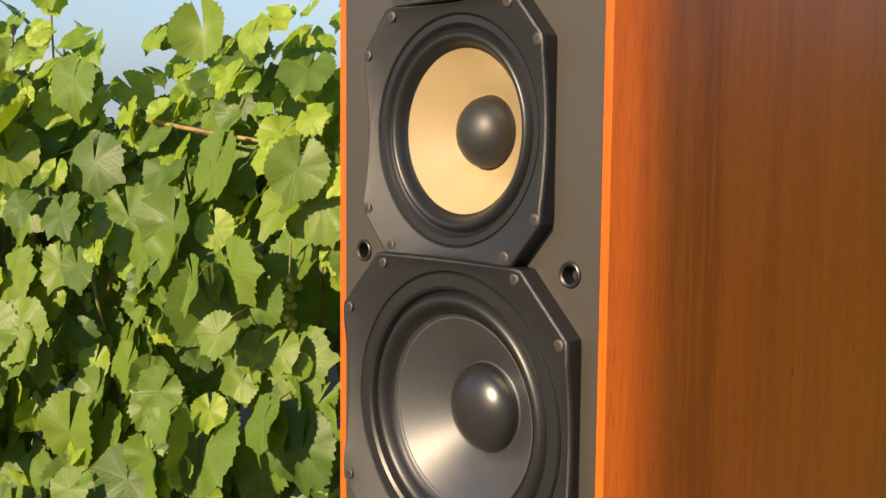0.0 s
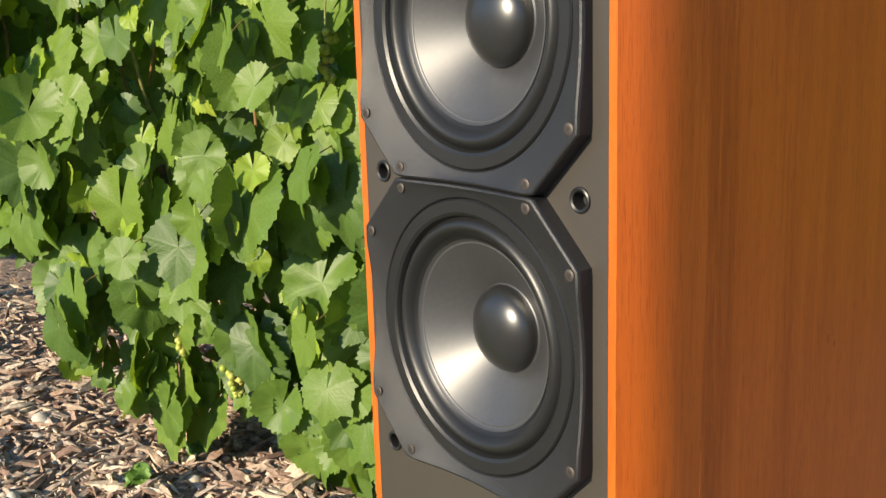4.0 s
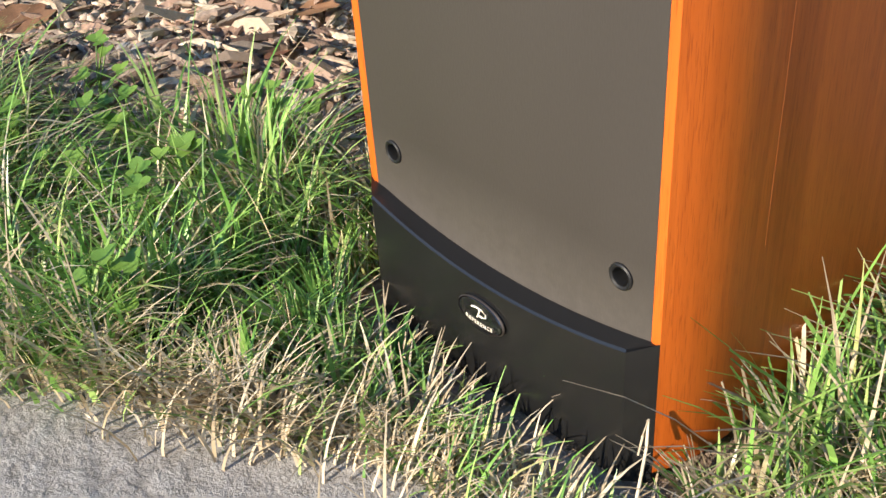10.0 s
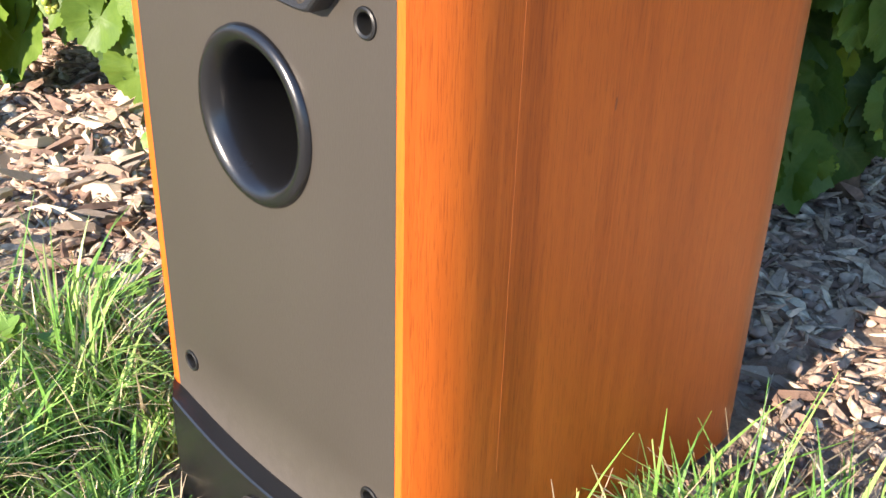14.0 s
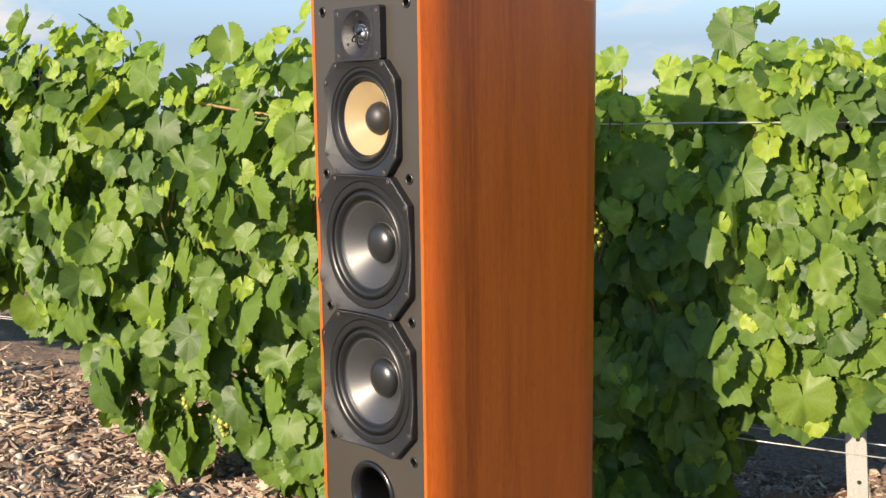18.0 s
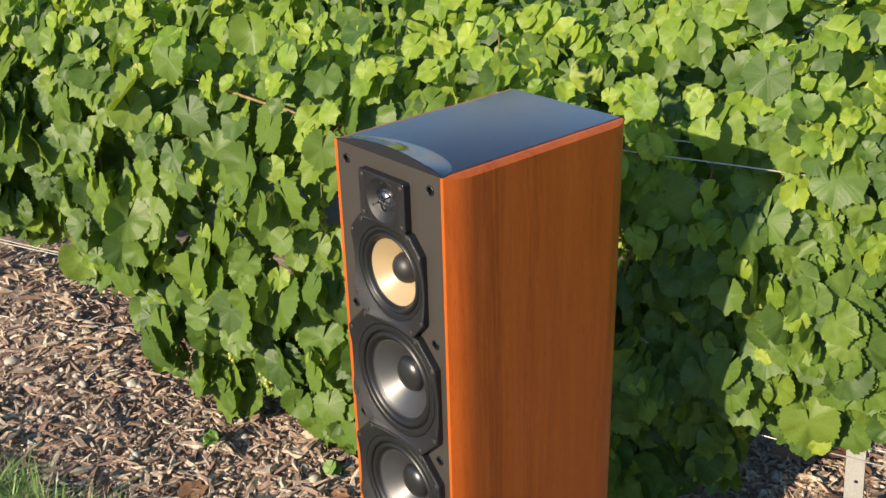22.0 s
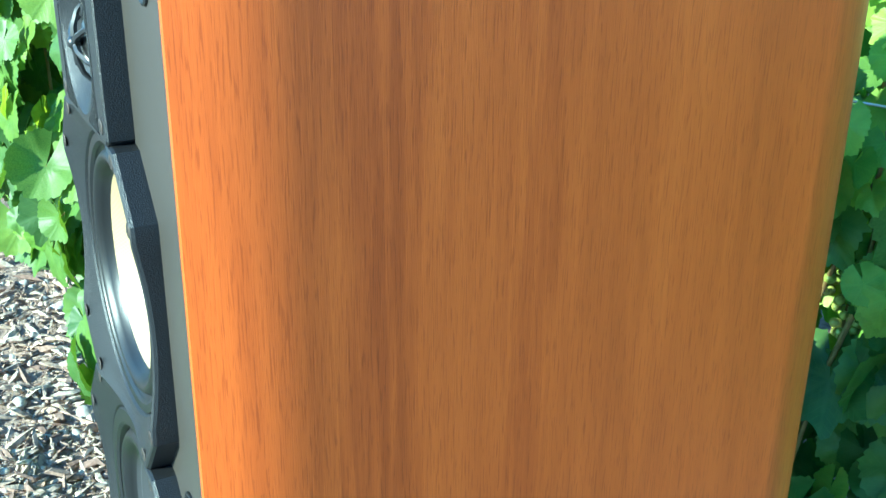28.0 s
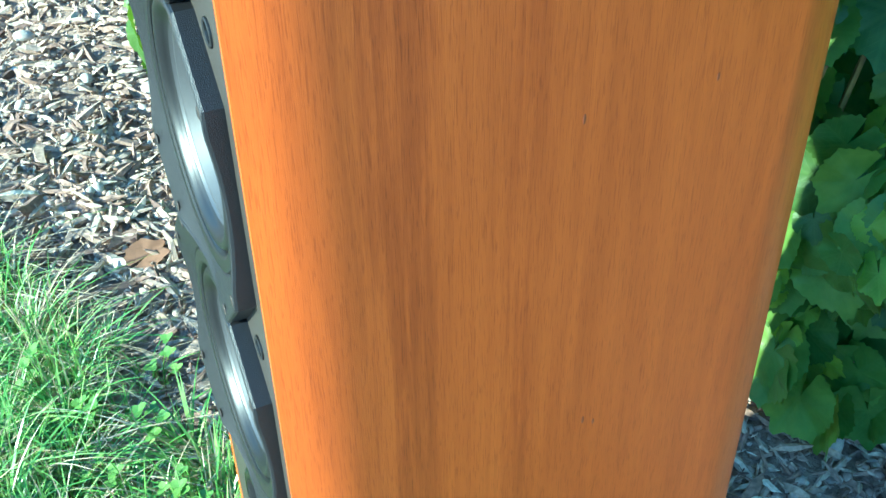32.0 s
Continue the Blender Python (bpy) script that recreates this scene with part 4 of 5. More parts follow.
def vine(index, s0, s1, trunk_s):
    """One vine of the first row: gnarled trunk, canes, single leaves in front and joined foliage behind."""
    rng = random.Random(500 + index)
    base = ROW + ALONG * trunk_s - ACROSS * 0.12
    base.z = height(base.x, base.y)
    v = tagged(new("grapevine"), "leafy green grapevine trained on wires over mulched soil", "grapevine", group="vines of the first row")
    v.matrix_basis = Matrix.Translation(base)
    pts = [(0, 0, -0.03)]
    for i in range(1, 9):
        pts.append((rng.uniform(-0.025, 0.025), rng.uniform(-0.02, 0.02), 0.06 * i))
    part("trunk", tube(pts, 0.022, 9, 0.7), BARK, v, "gnarled brown trunk", 60)
    near = -2.6 < (s0 + s1) / 2 < 0.8
    shapes = NEAR_LEAVES if near else MID_LEAVES
    shown, hidden = [], []
    for k in range(9):
        # a shoot climbs through the canopy with young leaves and short stalks near its tip
        x0 = rng.uniform(s0, s1) - trunk_s
        o = rng.uniform(-0.10, 0.13)
        if s0 > -0.7:
            o = o * 0.6 - 0.08
        zz = rng.uniform(0.35, 0.55)
        lean, top = rng.uniform(-0.2, 0.2), crest(x0 + trunk_s) + rng.uniform(-0.14, 0.01)
        line = [tuple(ALONG * (x0 + lean * i / 6 + rng.uniform(-0.012, 0.012)) + ACROSS * (0.12 + o * (0.4 + 0.6 * i / 6)) + Vector((0, 0, zz + (top - zz) * i / 6))) for i in range(7)]
        part("cane", tube(line, 0.0042, 6, 0.45), CANE, v, "yellow-brown shoot", 60)
        for i in range(9):
            at = Vector(line[3 + i % 4]).lerp(Vector(line[min(6, 4 + i % 4)]), rng.random())
            a = rng.uniform(0, 6.28)
            out = Vector((math.cos(a), math.sin(a), 0.25)) * rng.uniform(0.03, 0.07) + ACROSS * 0.02
            m = leaf_pose(at + out, ACROSS * 0.8 + out * 6 + Vector((0, 0, 0.4)), Vector((out.x, out.y, -0.05)), rng.uniform(0.030, 0.060))
            hidden.append((rng.randrange(len(shapes)), m, 0.0, 1))
    area = s1 - s0
    for i in range(int((980 if s1 < -0.7 or s0 > 1 else 1500) * area)):
        s = rng.uniform(s0, s1)
        place, face, tip, out, f = row_leaf(rng, s, 0)
        pick = rng.random()
        young = pick > 0.80 or f > 0.86 and pick > 0.4
        size = rng.uniform(0.035, 0.065) if young else rng.uniform(0.045, 0.080) if pick < 0.48 else rng.uniform(0.084, 0.125)
        size *= 1.0 if s < -0.6 else 0.86
        m = Matrix.Translation(-base) @ leaf_pose(place, face, tip, size)
        (shown if out > (0.07 if s < -0.7 else 0.0) else hidden).append((rng.randrange(len(shapes)), m, out + size, 1 if young else 0))
    shown.sort(key=lambda e: -e[2])
    keep = int(75 * area) if -2.1 < (s0 + s1) / 2 < 0.6 else 0
    for k, m, _, tone in shown[:keep]:
        ob = new("leaf", (young_meshes if tone else leaf_meshes)[k])
        ob.parent = v
        ob.matrix_basis = m
        stem = Vector(m.translation)
        part("leaf_stalk", tube([stem, stem + Vector((0, 0, 0.02)) - ACROSS * 0.03, stem + Vector((0, 0, 0.03)) - ACROSS * 0.07], 0.0011, 4), CANE, v)
    rest = [(k, m, tone) for k, m, _, tone in shown[keep:] + hidden]
    ob = tagged(new("foliage", joined("foliage", shapes, rest, LEAF, YOUNG_LEAF)), "dense green vine leaves", kind="stuff")
    ob.parent = v
    return v


stations = [-4.6, -3.55, -2.55, -1.85, -1.15, -0.45, 0.2, 1.1, 2.1, 3.2]
vines = [vine(i, a, b, a + {2: 0.98, 3: 0.97, 5: 0.05}.get(i, 0.45) * (b - a)) for i, (a, b) in enumerate(zip(stations, stations[1:]))]
root = vines[4].matrix_basis.translation
part("cane", tube([Vector(p) - root for p in ((-1.085, 0.295, 0.974), (-0.98, 0.315, 0.958), (-0.89, 0.345, 0.944), (-0.80, 0.375, 0.932), (-0.68, 0.44, 0.912))], 0.0042, 8, 0.7), CANE, vines[4], "bare yellow-brown cane", 60)


def large_leaf(s, off, z, size, turn, shape):
    """A full-grown leaf that hangs clear of the canopy, on the vine that it grows from."""
    index = max(i for i, a in enumerate(stations[:-1]) if a <= s)
    at = ROW + ALONG * s + ACROSS * off
    leaf = new("leaf", leaf_meshes[shape % len(leaf_meshes)])
    leaf.parent = vines[index]
    leaf.matrix_basis = leaf_pose(Vector((at.x, at.y, z + 0.02)) - vines[index].matrix_basis.translation, Vector((0.30 + turn, -1, 0.30)), Vector((turn, -0.1, -1)), size)


for k, (s, off, z, size) in enumerate(((-1.68, 0.15, 1.01, 0.105), (-1.63, 0.16, 0.88, 0.100), (-1.39, 0.16, 0.88, 0.115), (-1.79, 0.15, 0.81, 0.090), (-2.13, 0.14, 0.79, 0.105), (-1.33, 0.16, 0.61, 0.095), (-1.47, 0.15, 0.47, 0.105),
                                       (-1.60, 0.13, 0.55, 0.080), (-1.48, 0.14, 0.34, 0.095), (-1.32, 0.13, 0.40, 0.090), (-1.30, 0.12, 0.22, 0.120), (-1.46, 0.10, 1.08, 0.085), (-1.97, 0.15, 0.79, 0.090), (-1.72, 0.15, 0.71, 0.080),
                                       (-0.50, 0.01, 0.79, 0.130), (-0.41, -0.02, 0.94, 0.120), (-0.32, 0.0, 1.07, 0.090), (-0.33, 0.12, 0.66, 0.070), (-0.13, 0.03, 0.46, 0.100), (-0.16, 0.03, 0.36, 0.110), (-0.27, 0.02, 0.39, 0.090),
                                       (-0.38, 0.04, 0.45, 0.100), (-0.21, 0.03, 0.59, 0.090), (-0.44, 0.02, 0.32, 0.085))):
    large_leaf(s, off, z, size, 0.35 * math.sin(k * 2.4), 3 + 5 * k)

# rows further back, too many leaves to count
rng = random.Random(77)
for row in range(1, 9):
    placed = []
    first, last = -3.2 - row * 1.25, 2.0 + row * 0.75
    for i in range(int((last - first) * (560 if row < 4 else 420))):
        place, face, tip, out, f = row_leaf(rng, rng.uniform(first, last), row)
        placed.append((rng.randrange(6 if row < 3 else 5), leaf_pose(place, face, tip, rng.uniform(0.045, 0.11) * (1 if row < 4 else 1.2)), 1 if rng.random() < 0.2 + 0.5 * (f > 0.85) else 0))
    me = joined("vine_row", MID_LEAVES if row < 3 else FAR_LEAVES, placed, LEAF, YOUNG_LEAF)
    tagged(new("vine_row", me), "dense row of green grapevines behind the first", "vine row", group="vine rows further back", kind="stuff")
placed = []
for i in range(34000):
    d = 9.5 * (15.0 ** rng.random())
    row = round(d / SPACING)
    s = rng.uniform(-1.15, 0.62) * (d + 3)
    place = ROW + ALONG * s + ACROSS * (rng.gauss(0, 0.16) - row * SPACING)
    place.z = height(place.x, place.y) + 1.02 - abs(rng.gauss(0, 0.2))
    placed.append((rng.randrange(5), leaf_pose(place, Vector((rng.gauss(0, 0.6), -0.6, 1)), Vector((rng.gauss(0, 1), rng.gauss(0, 1), -0.3)), rng.uniform(0.11, 0.20) * (1 + d * 0.032)), 1 if rng.random() < 0.55 else 0))
tagged(new("vineyard_slope", joined("vineyard_slope", FAR_LEAVES, placed, LEAF, YOUNG_LEAF)), "green vineyard sloping away towards the valley", "vineyard", kind="stuff")


def pace(x_share, far):
    """A place in the valley: x_share is the bearing in degrees left of +y, far in metres."""
    a = radians(x_share)
    p = Vector((1.0 - math.sin(a) * far, -0.8 + math.cos(a) * far, 0))
    p.z = height(p.x, p.y)
    return p


def tree(place, tall, wide, seed, label):
    """Tapered trunk, limbs and a crown of many small leaf clumps with gaps."""
    rng = random.Random(seed)
    t = tagged(new("tree"), label, "tree", group="trees at the edge of the vineyard")
    t.matrix_basis = Matrix.Translation(place)
    part("trunk", tube([(0, 0, -0.3), (0.05 * wide * 0.2, 0, tall * 0.3), (0, 0.03 * wide, tall * 0.7)], wide * 0.045, 8, 0.4), BARK, t)
    limbs = []
    for i in range(13):
        a, z = rng.uniform(0, 6.28), tall * rng.uniform(0.06, 0.72)
        r = wide * rng.uniform(0.22, 0.40)
        tip = Vector((r * math.cos(a), r * math.sin(a), z + tall * 0.14))
        limbs.append(tip)
        part("limb", tube([(0, 0, z), tuple(tip * 0.55 + Vector((0, 0, z * 0.45))), tuple(tip)], wide * 0.016, 6, 0.4), BARK, t)
    limbs += [Vector((0, 0, tall * 0.8)), Vector((wide * 0.1, 0, tall * 0.62))]
    placed = []
    for i in range(1300):
        c = rng.choice(limbs)
        v = Vector((rng.gauss(0, 1), rng.gauss(0, 1), rng.gauss(0, 0.8)))
        p = c + v.normalized() * wide * 0.23 * rng.random() ** 0.4
        p.z = min(max(p.z, tall * 0.08), tall)
        placed.append((rng.randrange(5), leaf_pose(p, v + Vector((0, -0.3, 0.5)), Vector((rng.gauss(0, 1), rng.gauss(0, 1), -1)), wide * rng.uniform(0.08, 0.15))))
    ob = tagged(new("crown", joined("crown", FAR_LEAVES, placed, TREE_LEAF)), kind="stuff")
    ob.parent = t
    return t


for k, (bearing, far, tall, wide) in enumerate(((74.5, 105, 12, 11), (70.0, 115, 13, 12), (66.5, 110, 11.5, 9), (63.0, 125, 9.0, 6.5), (60.9, 135, 4.6, 4.0), (58.6, 130, 5.2, 7.5), (51.4, 330, 12, 12), (49.6, 420, 7, 9), (48.2, 430, 7, 11), (46.8, 430, 7, 10), (45.8, 520, 8, 12))):
    tree(pace(bearing, far), tall, wide, 300 + k, "dark green broadleaf tree standing beyond the vines")


def house(place, long, wide, tall, turn, wall, seed):
    """A far village house: walls, pitched roof, windows and a door."""
    h = tagged(new("village_house"), "pale rendered village house with tiled roof in the valley", "house", group="houses of the village")
    h.matrix_basis = Matrix.Translation(place) @ pose(0, 0, 0, 0, 0, turn)
    part("wall", slab(-long / 2, long / 2, -wide / 2, wide / 2, -1, tall), wall, h)
    roof = bmesh.new()
    e, up = 0.4, wide * 0.42
    ends = [[roof.verts.new((x, y, z)) for y, z in ((-wide / 2 - e, tall - 0.1), (0, tall + up), (wide / 2 + e, tall - 0.1))] for x in (-long / 2 - e, long / 2 + e)]
    roof.faces.new(ends[0]), roof.faces.new(ends[1][::-1])
    for i in range(3):
        j = (i + 1) % 3
        roof.faces.new((ends[0][i], ends[0][j], ends[1][j], ends[1][i]))
    bmesh.ops.recalc_face_normals(roof, faces=roof.faces)
    part("roof", roof, ROOF, h)
    for i in range(3):
        x = -long / 2 + long * (i + 0.5) / 3
        part("window", slab(x - 0.6, x + 0.6, -wide / 2 - 0.05, -wide / 2 + 0.1, tall * 0.45, tall * 0.45 + 1.4), DARK, h)
    return h


rng = random.Random(12)
house(pace(36.3, 1000), 9, 9, 12, 40, RENDER, 99)
for k in range(20):
    bearing, far = rng.choice((rng.uniform(33.5, 40.5), rng.uniform(33.5, 46))), rng.uniform(850, 1500)
    house(pace(bearing, far), rng.uniform(8, 14), rng.uniform(6, 8), rng.uniform(3, 5), rng.uniform(0, 180), RENDER if rng.random() < 0.5 else RENDER_TAN, k)
    if k % 2:
        tree(pace(bearing + rng.uniform(-0.5, 0.5), far - 40), rng.uniform(6, 9), rng.uniform(8, 14), 400 + k, "dark green broadleaf tree among the village houses")


# ---- trellis ----
def trellis_wire(z, off, sag=0.006, first=-7.0, last=7.0, label="pale galvanised trellis wire stretched along the vines"):
    pts = []
    for i in range(41):
        s = first + (last - first) * i / 40
        p = ROW + ALONG * s + ACROSS * (off + 0.008 * math.sin(s * 3 + off * 50))
        pts.append((p.x, p.y, z + sag * math.sin(s * 2.2 + off * 90)))
    w = new("trellis_wire", mesh_of("trellis_wire", tube(pts, 0.0016, 6), WIRE, 60))
    return tagged(w, label, "wire", group="trellis wires")


for z, off, first, last in ((0.245, -0.09, -0.62, 7), (0.252, -0.115, -0.62, 7), (0.362, 0.063, -7, -1.20), (0.371, 0.052, -7, -1.20), (0.905, 0.02, -7, 7), (0.92, -0.05, -7, 7)):
    trellis_wire(z, off, 0.006, first, last)


def stake(s, off, tall):
    """Folded steel vineyard post with punched notches."""
    p = ROW + ALONG * s + ACROSS * off
    ob = tagged(new("trellis_post"), "white coated steel vineyard post with punched holes", "post", group="trellis posts")
    ob.matrix_basis = Matrix.Translation((p.x, p.y, height(p.x, p.y) - 0.05)) @ pose(0, 0, 0, 0, -4.0, 20)
    w, d, t = 0.020, 0.016, 0.0022
    plan = [(-w, d), (-w, 0), (w, 0), (w, d), (w - t, d), (w - t, t), (-w + t, t), (-w + t, d)]
    part("profile", prism(plan, 0, tall + 0.05), POST, ob)
    for i in range(int(tall / 0.09)):
        part("hole", lathe([(0.0045, 0.0), (0.0045, -0.0006), (0.0003, -0.0007)], 12, cap_last=True), DARK, ob, at=(0.004, 0.0, 0.14 + 0.09 * i))
    return ob


stake(-0.047, -0.085, 1.0), stake(4.4, 0, 1.0), stake(-5.2, 0, 1.0)


# ---- grapes ----
berry = bmesh.new()
bmesh.ops.create_icosphere(berry, subdivisions=2, radius=0.0062)
berry_mesh = mesh_of("grape", berry, GRAPE, 80)


def grape_bunch(place, long, wide, seed):
    rng = random.Random(seed)
    ob = tagged(new("grape_bunch"), "small bunch of unripe yellow-green grapes hanging in the vine", "grapes", group="grape bunches")
    ob.matrix_basis = Matrix.Translation(place)
    part("stalk", tube([(0, 0, -long * 0.95), (0.002, 0, -long * 0.4), (0.004, 0, 0.01), (0.0, 0.006, 0.05)], 0.0016, 6), CANE, ob)
    for i in range(int(22 + long * 240)):
        f = rng.random()
        r = wide * (1 - 0.7 * f) * math.sqrt(rng.random())
        a, k = rng.uniform(0, 6.28), rng.uniform(0.8, 1.15)
        g = new("grape", berry_mesh)
        g.parent = ob
        g.matrix_basis = Matrix.Translation((r * math.cos(a), r * math.sin(a), -long * f)) @ Matrix.Diagonal((k, k, k, 1))
    return ob


for k, (s, off, z, long, wide) in enumerate(((-1.27, 0.15, 0.74, 0.11, 0.018), (-1.62, 0.12, 0.26, 0.06, 0.022), (-1.50, 0.13, 0.20, 0.05, 0.024), (-1.72, 0.11, 0.32, 0.06, 0.022), (-0.58, -0.01, 0.74, 0.09, 0.042), (-0.02, 0.04, 0.62, 0.07, 0.03), (0.16, 0.06, 0.72, 0.08, 0.03))):
    p = ROW + ALONG * s + ACROSS * off
    grape_bunch((p.x, p.y, z), long, wide, 900 + k)


# ---- mulch ----
def chip_shape(seed):
    """A splintered piece of bark or wood, one metre long."""
    rng = random.Random(seed)
    w, t, arc = rng.uniform(0.12, 0.36), rng.uniform(0.08, 0.20), rng.uniform(-0.12, 0.12)
    rows = []
    for i, x in enumerate((-0.5, -0.18, 0.2, 0.5)):
        k = (0.35, 1.0, 0.85, 0.25)[i] * rng.uniform(0.65, 1.15)
        bend = rng.uniform(-0.06, 0.06) + arc * (1 - 4 * x * x)
        rows.append([(x + rng.uniform(-0.10, 0.10), y * w * k / 2 + bend, z * t * k / 2 + bend * 0.5) for y, z in ((-1, -0.7), (1, -0.8), (0.8, 0.8), (-0.7, 1.0))])
    places = [p for row in rows for p in row]
    faces = [(3, 2, 1, 0), (12, 13, 14, 15)]
    for r in range(3):
        faces += [(r * 4 + i, r * 4 + (i + 1) % 4, r * 4 + 4 + (i + 1) % 4, r * 4 + 4 + i) for i in range(4)]
    p = np.array(places, float)
    return p, faces, p[:, :2].copy()


CHIPS = [chip_shape(s) for s in range(22)]


def stone_shape(seed, detail=2):
    rng = random.Random(seed)
    bm = bmesh.new()
    bmesh.ops.create_icosphere(bm, subdivisions=detail, radius=0.5)
    flat = rng.uniform(0.5, 0.8)
    for v in bm.verts:
        k = 1 + 0.28 * noise.noise(v.co * 1.7 + Vector((seed * 3.1, 0, 0)))
        v.co = Vector((v.co.x * k, v.co.y * k * rng.uniform(0.74, 0.78), v.co.z * k * flat))
    p = np.array([v.co[:] for v in bm.verts], float)
    f = [tuple(v.index for v in face.verts) for face in bm.faces]
    bm.free()
    return p, f, p[:, :2].copy()


STONES = [stone_shape(s) for s in range(6)]


def on_mulch(x, y):
    """Between the grass and the foot of the vines, and on under them."""
    grass_edge = (0.26 + 0.42 * x if x < 0 else 0.33 + 0.1 * x) + 0.05 * noise.noise(Vector((x * 4, y * 4, 2)))
    inside = abs(x) < 0.15 and -0.03 < y < 0.41
    return y > grass_edge - 0.05 and behind(x, y) < 1.6 and not inside


rng = random.Random(31)
chips, stones = [], []
while len(chips) < 27000:
    s, o = rng.gauss(-0.9, 1.25), rng.uniform(-0.8, 1.1) * (0.6 + 0.4 * rng.random())
    p = ROW + ALONG * s + ACROSS * o
    if not on_mulch(p.x, p.y):
        continue
    size = rng.choice((0.010, 0.013, 0.016, 0.019, 0.022, 0.026, 0.030, 0.036, 0.045, 0.056, 0.072)) * rng.uniform(0.75, 1.25) * (0.8 if s > -0.7 else 1.0)
    m = Matrix.Translation((p.x, p.y, height(p.x, p.y) + rng.uniform(0.0, 0.013))) @ pose(0, 0, 0, rng.gauss(0, 35), rng.gauss(0, 16), rng.uniform(0, 360)) @ Matrix.Diagonal((size, size, size, 1))
    chips.append((rng.randrange(len(CHIPS)), m, size * (1.6 if -1.6 < s < 0.3 and o > 0.15 else 1.0)))
while len(stones) < 620:
    s, o = rng.uniform(-3.5, 2.0), rng.uniform(-0.5, 0.9)
    p = ROW + ALONG * s + ACROSS * o
    if not on_mulch(p.x, p.y):
        continue
    size = rng.uniform(0.010, 0.030) if rng.random() < 0.85 else rng.uniform(0.03, 0.05)
    m = Matrix.Translation((p.x, p.y, height(p.x, p.y) + size * 0.15)) @ pose(0, 0, 0, rng.gauss(0, 10), rng.gauss(0, 10), rng.uniform(0, 360)) @ Matrix.Diagonal((size, size, size, 1))
    stones.append((rng.randrange(len(STONES)), m, size))


def scatter(name, shapes, placed, material, single, label):
    meshes = [joined(name, [s], [(0, Matrix.Identity(4))], material) for s in shapes]
    for me in meshes:
        me.shade_flat() if name == "wood_chip" else None
    placed.sort(key=lambda e: -e[2])
    for k, m, _ in placed[:single]:
        ob = new(name, meshes[k])
        ob.parent = land
        ob.matrix_basis = m
    me = joined(name + "s", shapes, [(k, m) for k, m, _ in placed[single:]], material)
    if name == "wood_chip":
        me.shade_flat()
    rest = tagged(new(name + "s", me), label, kind="stuff")
    rest.parent = land


scatter("wood_chip", CHIPS, chips, SOIL_CHIP, 290, "loose brown and grey bark chips")
crumbs = []
CLODS = [stone_shape(20 + s, 1) for s in range(6)]
while len(crumbs) < 9000:
    s, o = rng.gauss(-0.9, 0.9), rng.uniform(-0.5, 1.1)
    p = ROW + ALONG * s + ACROSS * o
    if not on_mulch(p.x, p.y):
        continue
    size = rng.uniform(0.006, 0.022)
    crumbs.append((rng.randrange(len(STONES)), Matrix.Translation((p.x, p.y, height(p.x, p.y) + size * 0.2)) @ pose(0, 0, 0, rng.uniform(0, 360), 0, rng.uniform(0, 360)) @ Matrix.Diagonal((size, size, size, 1)), 0))
scatter("stone", STONES, stones, STONE, 120, "small pale stones among the bark")


crumb_rest = tagged(new("soil_crumbs", joined("soil_crumbs", CLODS, [(k, m) for k, m, _ in crumbs], CRUMB)), "crumbs of brown soil between the bark", kind="stuff")
crumb_rest.parent = land

